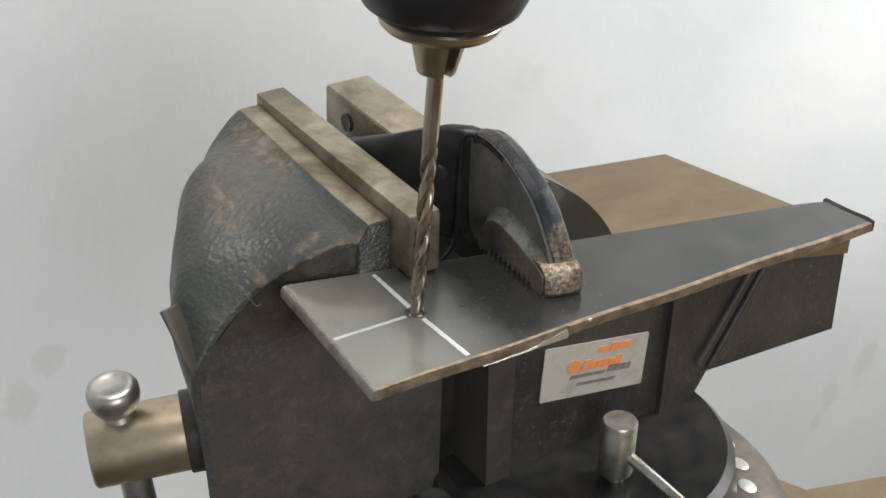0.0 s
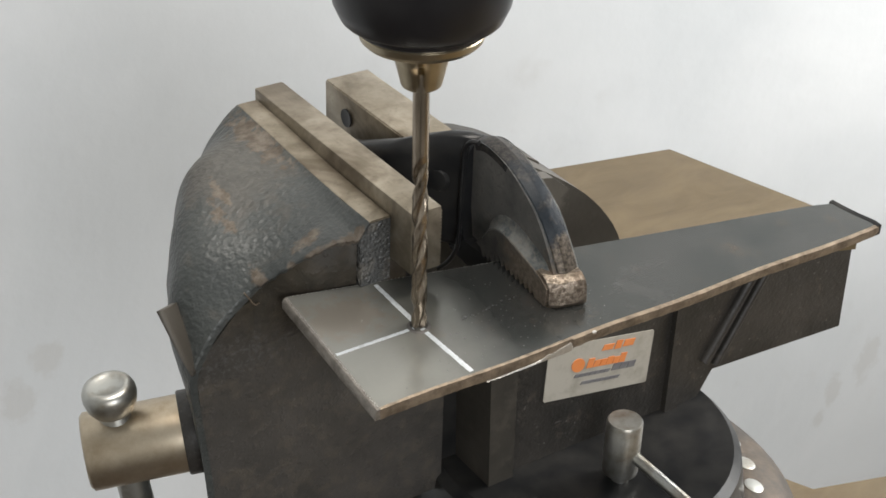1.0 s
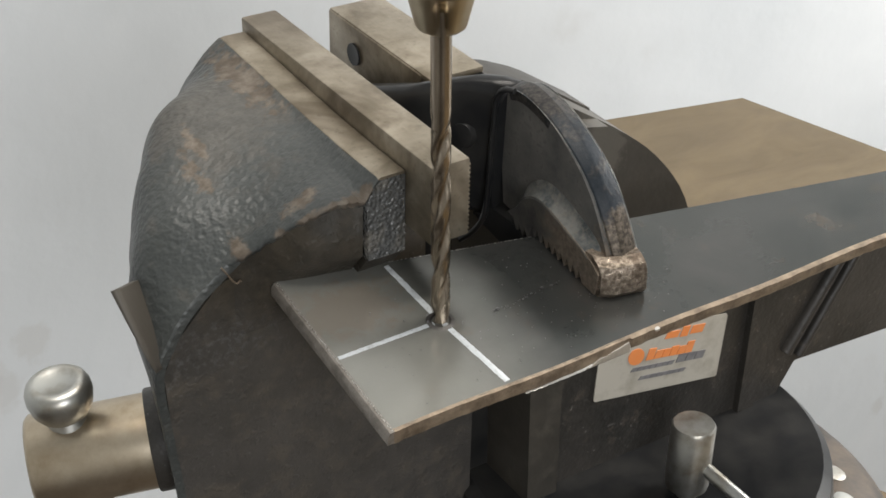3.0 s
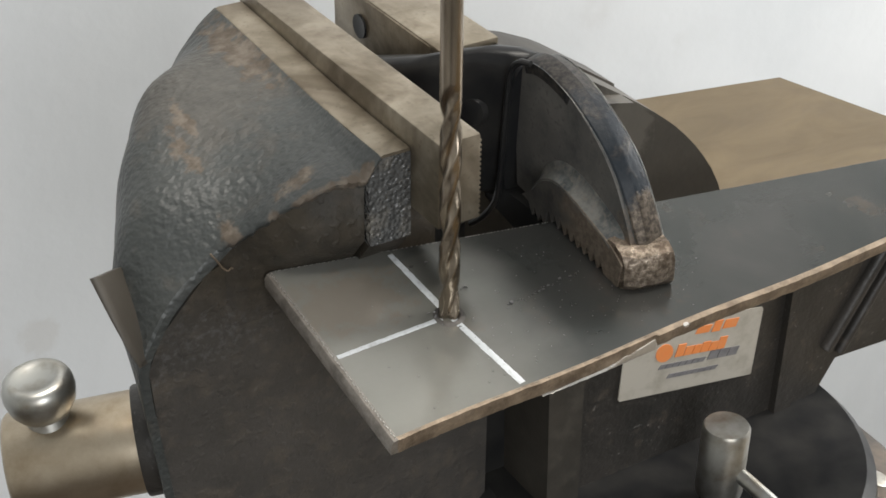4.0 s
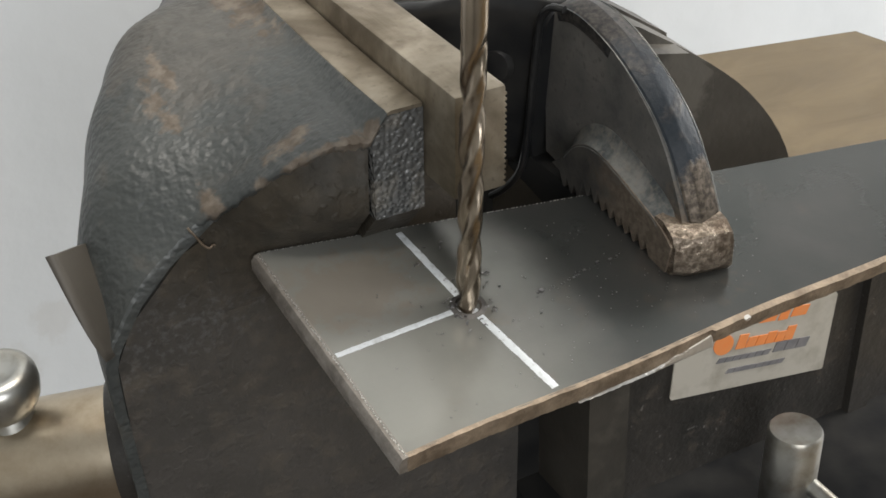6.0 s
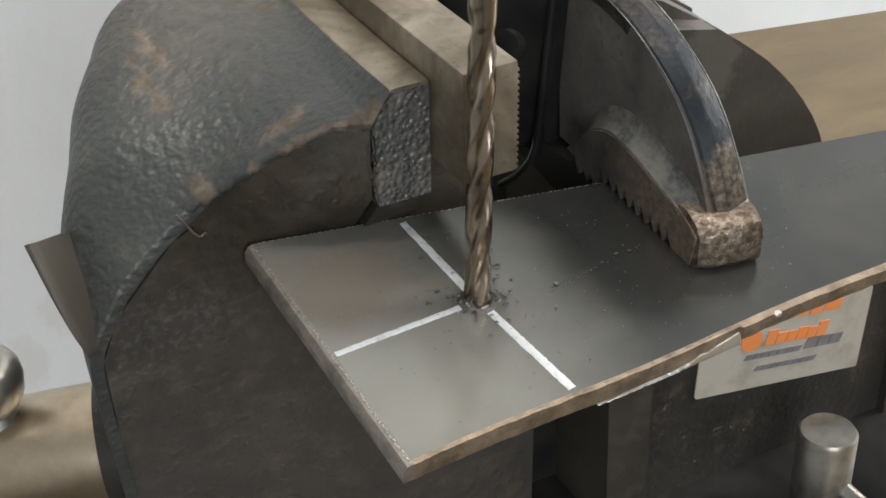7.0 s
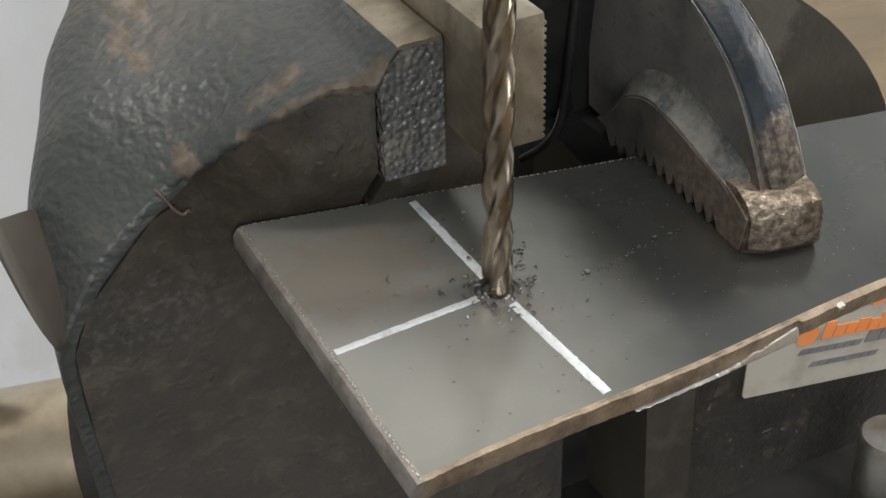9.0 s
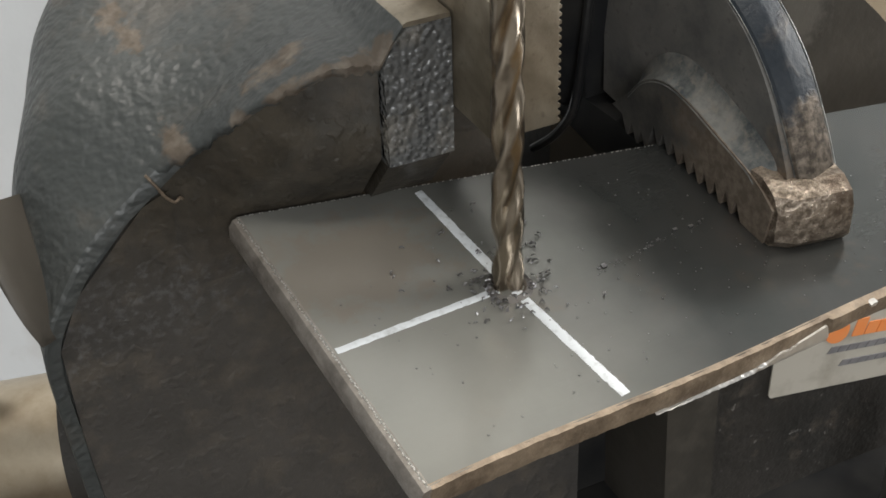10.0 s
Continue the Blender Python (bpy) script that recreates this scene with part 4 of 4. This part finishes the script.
    for i in range(60):
        x = 0.95 + 2.1 * rnd.random()
        y = -0.42 + 0.1 * (x - 1) + rnd.gauss(0, 0.035)
        w = rnd.uniform(0.003, 0.009) if i % 8 else rnd.uniform(0.012, 0.022)
        box(x - w * 1.6, x + w * 1.6, y - w, y + w, 0.0, w * 1.2, bm)
    for i in range(160):
        x, y = rnd.uniform(-2.2, 5.5), rnd.uniform(-2.2, 1.2)
        w = rnd.uniform(0.004, 0.011)
        box(x - w, x + w, y - w, y + w, 0.0, w, bm)
    tagged(part("steel_dust", bm, "chip_steel", plate, "fine loose steel filings"), kind="stuff")


# ---- the locking pliers (in the plate's space) ----
def build_pliers():
    pl = thing("locking_pliers", "blued steel locking pliers that clamp the plate", "locking pliers")
    ridge = [(3.3, 2.95), (2.9, 3.12), (2.3, 3.15), (1.5, 3.0), (0.56, 2.6), (-0.05, 2.15), (-0.5, 1.6), (-0.85, 1.05), (-0.98, 0.75)]
    curve = [(p.x, p.y) for p in smooth_line(ridge, 28)]
    web = [(3.55, 2.66)] + curve + [(-0.6, 0.55), (0.4, 0.25), (1.6, 0.1), (2.5, 0.0), (2.7, -0.28), (3.25, -0.28), (3.45, 1.0)]
    part("jaw_web", prism(web, "x", 3.72, 4.3), "plier_steel", pl, "", 0.5, 0.04)
    # the rounded ridge along the top of the jaw
    sections = []
    for i, (y, z) in enumerate(curve):
        s = i / (len(curve) - 1)
        lw, rw = 0.37 - 0.19 * s ** 1.5, 0.3 + 0.2 * s
        y2, z2 = curve[min(i + 1, len(curve) - 1)]
        y1, z1 = curve[max(i - 1, 0)]
        t = Vector((y2 - y1, z2 - z1)).normalized()
        nrm = Vector((-t.y, t.x)) * -1
        if nrm.y < 0 and i < 10:
            nrm = -nrm
        loop = []
        for dx, dn in ((-lw, -0.22), (-lw, 0.03), (-lw * 0.86, 0.06), (-0.02, 0.13), (0.05, 0.13), (rw * 0.9, 0.04), (rw, 0.0), (rw, -0.22)):
            loop.append((4.05 + dx, y + nrm.x * dn, z + nrm.y * dn))
        sections.append(loop)
    part("jaw_ridge", loft(sections), "ridge_steel", pl, "worn curved back of the jaw", 0.3)
    # the serrated foot, with its teeth cut below
    n = 13
    top = [(-1.05, 0.62), (-0.6, 0.85), (0.2, 1.0), (1.0, 1.12), (1.55, 1.08), (2.0, 0.8), (2.3, 0.35), (2.62, -0.02)]
    teeth = []
    for i in range(n):
        y = 2.6 - (2.6 + 0.6) * i / n
        y1 = 2.6 - (2.6 + 0.6) * (i + 1) / n
        lo = -0.3 if y > 1.7 else 0.0
        teeth += [(y, lo + 0.27), (y - (y - y1) * 0.62, lo + 0.01), (y1 + 0.05, lo + 0.01)]
    part("serrated_foot", prism([(p.x, p.y) for p in smooth_line(top, 22)] + teeth[3:] + [(-1.0, 0.01)], "x", 3.42, 4.4), "foot_steel", pl, "serrated gripping foot", 0.4, 0.0)
    nose = loft([[(x, y, z) for x, y in ((3.43, -0.5), (3.46, y1), (3.7, y2), (4.5, y3), (4.56, -0.5))] for z, y1, y2, y3 in ((0.01, -1.08, -1.25, -1.42), (0.15, -1.16, -1.34, -1.5), (0.62, -1.12, -1.29, -1.45), (0.82, -0.98, -1.2, -1.36), (0.95, -0.7, -0.95, -1.15))])
    part("nose", nose, "nose_steel", pl, "worn brown blunt nose of the jaw", 0.5, 0.05)
    # hollow between the foot and the web, rubbed bright, and the bright rim of the ridge
    arch = [p for p in smooth_line([(-0.62, 0.8), (-0.4, 0.9), (0.2, 1.0), (1.0, 1.12), (1.55, 1.08), (2.0, 0.8), (2.3, 0.35)], 30)]
    sections = []
    for i, p in enumerate(arch):
        q, r = arch[min(i + 1, len(arch) - 1)], arch[max(i - 1, 0)]
        t = (q - r).normalized()
        nrm = Vector((-t.y, t.x, 0))
        if nrm.y < 0 and p.x < 1.6:
            nrm = -nrm
        if p.x > 1.6 and nrm.x < 0:
            nrm = -nrm
        h = 0.38 * math.sin(math.pi * (0.12 + 0.8 * i / len(arch)))
        sections.append([(3.41, p.x - nrm.x * 0.04, p.y - nrm.y * 0.04), (3.46, p.x + nrm.x * 0.02, p.y + nrm.y * 0.02), (3.6, p.x + nrm.x * h * 0.3, p.y + nrm.y * h * 0.3), (3.71, p.x + nrm.x * h, p.y + nrm.y * h), (3.8, p.x + nrm.x * h, p.y + nrm.y * h), (3.8, p.x - nrm.x * 0.1, p.y - nrm.y * 0.1)])
    part("foot_fillet", loft(sections), "plier_worn", pl, "rubbed bright hollow above the foot", 0.8)
    for side in (-1, 1):
        rim = []
        for i, (y, z) in enumerate(curve):
            s = i / (len(curve) - 1)
            x = 4.05 - (0.37 - 0.19 * s ** 1.5) if side < 0 else 4.05 + 0.3 + 0.2 * s
            r = 0.013 + 0.006 * noise.noise((y * 3, z * 3, side))
            rim.append([(x + r * math.cos(a), y, z + 0.03 + r * math.sin(a)) for a in (0, 1.257, 2.513, 3.77, 5.027)])
        part("ridge_rim", loft(rim), "plier_worn", pl, "bright worn rim of the ridge", 1.2)
    # the folded body behind the jaw
    body = []
    for y, top, r, dx in ((3.4, 2.9, 1.9, 0.66), (3.5, 3.0, 2.0, 0.62), (3.8, 3.03, 2.0, 0.42), (4.2, 2.98, 1.95, 0.05), (4.7, 2.78, 1.8, -0.55), (5.2, 2.5, 1.6, -1.1), (6.9, 1.65, 1.4, -1.6), (9.5, 0.5, 1.2, -1.65)):
        loop = []
        for k in range(28):
            a = 2 * math.pi * k / 28
            loop.append((3.35 + dx + 0.62 * math.copysign(abs(math.cos(a)) ** 0.7, math.cos(a)), y, top - r + r * math.copysign(abs(math.sin(a)) ** 0.8, math.sin(a))))
        body.append(loop)
    shell = part("plier_body", loft(body), "black_metal", pl, "smooth black folded steel body", 0.7)
    lip = smooth_line([(3.6, 2.95, 3.16), (3.5, 3.22, 3.08), (3.43, 3.42, 2.75), (3.4, 3.42, 2.2), (3.36, 3.4, 1.4), (3.34, 3.38, 0.6), (3.33, 3.4, -0.2), (3.32, 3.5, -0.8), (3.25, 3.8, -1.4), (3.15, 4.2, -1.9)], 40)
    tube = []
    for i, p in enumerate(lip):
        t = (lip[min(i + 1, len(lip) - 1)] - lip[max(i - 1, 0)]).normalized()
        u = Vector((1, 0, 0)) - t * t.x
        u.normalize()
        v = t.cross(u)
        tube.append([p + (u * math.cos(a) + v * math.sin(a)) * 0.075 for a in [2 * math.pi * k / 10 for k in range(10)]])
    part("body_rim", loft(tube), "black_metal", shell, "thick black rolled rim")
    part("rivet", lathe([(0, 0), (0.3, 0), (0.36, 0.08), (0.3, 0.22), (0.0, 0.28)], 28, None, along((3.05, 4.08, 1.48), (2.62, 3.87, 1.58))), "black_metal", pl, "round dark steel rivet")
    # coloured black to put shade into the gap behind the plate
    part("lower_jaw", prism([(-0.8, -THICK - 0.02), (2.6, -THICK - 0.02), (4.2, -0.6), (4.2, -1.2), (1.5, -1.3), (-0.6, -0.85)], "x", 3.5, 4.4), "black_metal", pl, "", 0.5, 0.06)
    return pl


# ---- the drill chuck and its bit (its own space: the tip at the origin, z along the axis) ----
def build_drill():
    drill = thing("drill_chuck", "black keyless drill chuck with a bright twist drill bit", "drill chuck")
    bm = bmesh.new()
    r, n, length, flute, pitch = 0.215, 40, 7.6, 4.7, 1.25
    rings = []
    steps = 170
    for i in range(steps + 1):
        z = length * i / steps
        depth = 0.52 if z < flute else max(0.0, 0.52 * (1 - (z - flute) / 0.6))
        turn = 2 * math.pi * min(z, flute + 0.6) / pitch / 2
        cone = min(1.0, 0.05 + z / 0.13)
        loop = []
        for k in range(n):
            a = 2 * math.pi * k / n
            c = math.cos(2 * (a - turn))
            groove = max(0.0, (c + 0.15) / 1.15) ** 1.3
            rad = r * (1 - depth * groove)
            if depth > 0.3 and -0.2 < math.sin(2 * (a - turn)) and c < -0.35:
                rad *= 0.955
            loop.append(bm.verts.new((rad * cone * math.cos(a), rad * cone * math.sin(a), z)))
        rings.append(loop)
    for a, b in zip(rings, rings[1:]):
        for k in range(n):
            j = (k + 1) % n
            bm.faces.new((a[k], a[j], b[j], b[k]))
    bm.faces.new(rings[0][::-1])
    bm.faces.new(rings[-1])
    part("drill_bit", bm, "bit_steel", drill, "bright bronze-tinted steel twist drill bit", 0.7)
    for k in range(3):
        bm = bmesh.new()
        sections = []
        for z, r0, r1 in ((7.22, 0.22, 0.47), (7.27, 0.22, 0.52), (8.4, 0.22, 0.8), (8.7, 0.22, 0.84)):
            loop = []
            for s in (-1, -0.6, 0, 0.6, 1):
                a = radians(120 * k + 45 * s)
                loop.append((r1 * math.cos(a), r1 * math.sin(a), z))
            for s in (1, 0, -1):
                a = radians(120 * k + 36 * s)
                loop.append((r0 * math.cos(a), r0 * math.sin(a), z))
            sections.append(loop)
        part("chuck_jaw", loft(sections, bm), "brass_ring", drill, "tarnished steel gripping jaw", 0.5, 0.02)
    part("nose_ring", lathe([(0.5, 8.34), (1.08, 8.32), (1.26, 8.34), (1.41, 8.41), (1.54, 8.54), (1.58, 8.7), (1.52, 8.78), (0.5, 8.78)], 64), "brass_ring", drill, "shiny tarnished steel nose ring", 0.5)
    part("sleeve", lathe([(0.6, 8.76), (1.6, 8.76), (1.66, 8.81), (1.69, 8.94), (1.93, 9.02), (2.01, 9.1), (2.19, 9.5), (2.29, 10.1), (2.34, 13.5), (2.0, 13.8), (0, 13.8)], 64), "black_plastic", drill, "glossy black chuck sleeve", 0.5)
    return drill


# ---- swarf that the bit throws out ----
def build_chips():
    """Curled chips: seconds at which each leaves the hole, its resting place on the plate, and its turn."""
    rnd = random.Random(11)
    meshes = []
    for k in range(6):
        bm = bmesh.new()
        n, r, w = 7, rnd.uniform(0.009, 0.021), rnd.uniform(0.006, 0.016)
        rows = []
        for i in range(n):
            a = i / (n - 1) * rnd.uniform(2.2, 4.2)
            q = r * (1 + 0.5 * i / n)
            rows.append([bm.verts.new((q * math.cos(a) * 1.3 + d[0], u * w + 0.006 * i, q * math.sin(a) + 0.02 + d[1])) for u, d in ((-1, (0, 0)), (1, (0, 0)), (1, (0.008, 0.01)), (-1, (0.008, 0.01)))])
        for a, b in zip(rows, rows[1:]):
            for i in range(4):
                j = (i + 1) % 4
                bm.faces.new((a[i], a[j], b[j], b[i]))
        bm.faces.new(rows[0])
        bm.faces.new(rows[-1][::-1])
        ob = part("steel_chip", bm, "chip_steel")
        tagged(ob, "small dark curled steel chip beside the drilled hole", "metal chip", "swarf round the drilled hole")
        meshes.append(ob)
    chips = []
    for k in range(140):
        ob = meshes[k] if k < 6 else copy_thing(meshes[k % 6], Matrix())
        t = 1.4 + 8.2 * (k / 140) ** 0.6
        far = abs(rnd.gauss(0, 0.3)) + 0.2 if k % 6 else rnd.uniform(0.5, 1.7)
        a = rnd.uniform(0, 2 * math.pi) if k % 3 else radians(rnd.uniform(20, 160))
        chips.append((ob, t, -0.08 + far * math.cos(a), -0.08 + far * math.sin(a), rnd.uniform(0, 360), rnd.uniform(-30, 30)))
    return chips


build_room()
VISE = build_vise()
PLATE = build_plate()
build_marks(PLATE)
PLIERS = build_pliers()
DRILL = build_drill()
CHIPS = build_chips()

# ---- motion ----
# seconds, place (drawing units) and turn (rotation vector, degrees) of the plate in the pliers' grip
SAG = [
    (0, -0.555, -0.821, 1.650, 1.627, -1.049, -2.446),
    (0.5, -0.539, -0.787, 1.552, 1.737, -1.350, -2.551),
    (1, -0.437, -0.702, 1.073, 3.435, -2.180, -2.325),
    (1.5, -0.231, -0.366, 0.809, 4.222, -2.460, -2.312),
    (2, -0.174, -0.270, 0.665, 4.837, -2.313, -1.926),
    (2.5, -0.124, -0.201, 0.506, 5.462, -2.394, -1.600),
    (4, -0.142, -0.251, 0.354, 7.390, -2.749, -0.407),
    (4.5, -0.119, -0.228, 0.313, 7.947, -2.549, -0.170),
    (5, -0.113, -0.187, 0.268, 8.293, -2.398, 0.264),
    (5.5, -0.089, -0.155, 0.228, 8.403, -2.250, 0.564),
    (7, -0.087, -0.144, 0.159, 8.400, -1.683, 1.569),
    (7.5, -0.077, -0.149, 0.145, 8.520, -1.464, 1.682),
    (8, -0.053, -0.095, 0.115, 8.396, -1.202, 2.018),
    (8.5, -0.065, -0.107, 0.123, 8.515, -1.239, 2.234),
    (9, -0.054, -0.087, 0.087, 8.641, -1.318, 2.425),
    (9.5, -0.017, -0.038, 0.038, 8.699, -1.187, 2.680),
    (10, 0.000, 0.005, 0.000, 8.451, -0.933, 3.189),
]
# seconds, tip (drawing units) and lean of the axis in x and y
BORE = [
    (0, -0.638, -0.896, 1.616, 0.059, 0.002),
    (0.5, -0.622, -0.862, 1.506, 0.04, 0.022),
    (1, -0.518, -0.775, 1.011, 0.002, 0.024),
    (1.5, -0.311, -0.438, 0.733, -0.032, 0.018),
    (2, -0.253, -0.340, 0.575, -0.042, -0.021),
    (2.5, -0.202, -0.269, 0.403, -0.050, -0.039),
    (4, -0.216, -0.313, 0.211, 0.008, 0.018),
    (4.5, -0.192, -0.287, 0.157, 0.012, 0.016),
    (5, -0.186, -0.244, 0.100, 0.018, 0.012),
    (5.5, -0.162, -0.210, 0.048, 0.026, 0.008),
    (7, -0.159, -0.195, -0.058, 0.025, 0.009),
    (7.5, -0.149, -0.198, -0.084, 0.023, 0.010),
    (8, -0.125, -0.143, -0.126, 0.019, 0.012),
    (8.5, -0.137, -0.153, -0.130, 0.022, 0.011),
    (9, -0.125, -0.131, -0.180, 0.019, 0.012),
    (9.5, -0.089, -0.080, -0.241, 0.010, 0.017),
    (10, -0.072, -0.037, -0.290, 0.011, 0.017),
]


def turned(x, y, z, a, b, c):
    v = Vector((radians(a), radians(b), radians(c)))
    return Matrix.Translation(Vector((x, y, z)) * U) @ Matrix.Rotation(v.length, 4, v.normalized())


def between(rows, t):
    a = np.array(rows)
    return [float(np.interp(t, a[:, 0], a[:, k])) for k in range(1, a.shape[1])]


def motions():
    grip = [(t, turned(*row)) for t, *row in SAG]
    walk(PLATE, grip)
    walk(PLIERS, grip)
    rows = []
    for k in range(151):
        t = k / 15
        x, y, z, dx, dy = between(BORE, t)
        lean = Vector((dx, dy, 1)).normalized().to_track_quat("Z", "Y").to_matrix().to_4x4()
        spin = 80.0 * k if t > 0.4 else 20.0 * k
        rows.append((t, Matrix.Translation(Vector((x, y, z)) * U) @ lean @ pose(0, 0, 0, 0, 0, -spin)))
    walk(DRILL, rows)
    for ob, start, x, y, spin, tilt in CHIPS:
        rows = []
        for t in sorted({0.0, round(start, 2), round(start + 0.1, 2), round(start + 0.2, 2), 10.0} | {row[0] for row in SAG}):
            u = min(max((t - start) / 0.2, 0), 1)
            local = pose((-0.08 + (x + 0.08) * u) * U, (-0.08 + (y + 0.08) * u) * U, (-0.16 + 0.16 * min(1, u * 3) + 0.6 * u * (1 - u)) * U, tilt * u, 0, spin)
            rows.append((t, turned(*between(SAG, t)) @ local))
        walk(ob, rows)


motions()
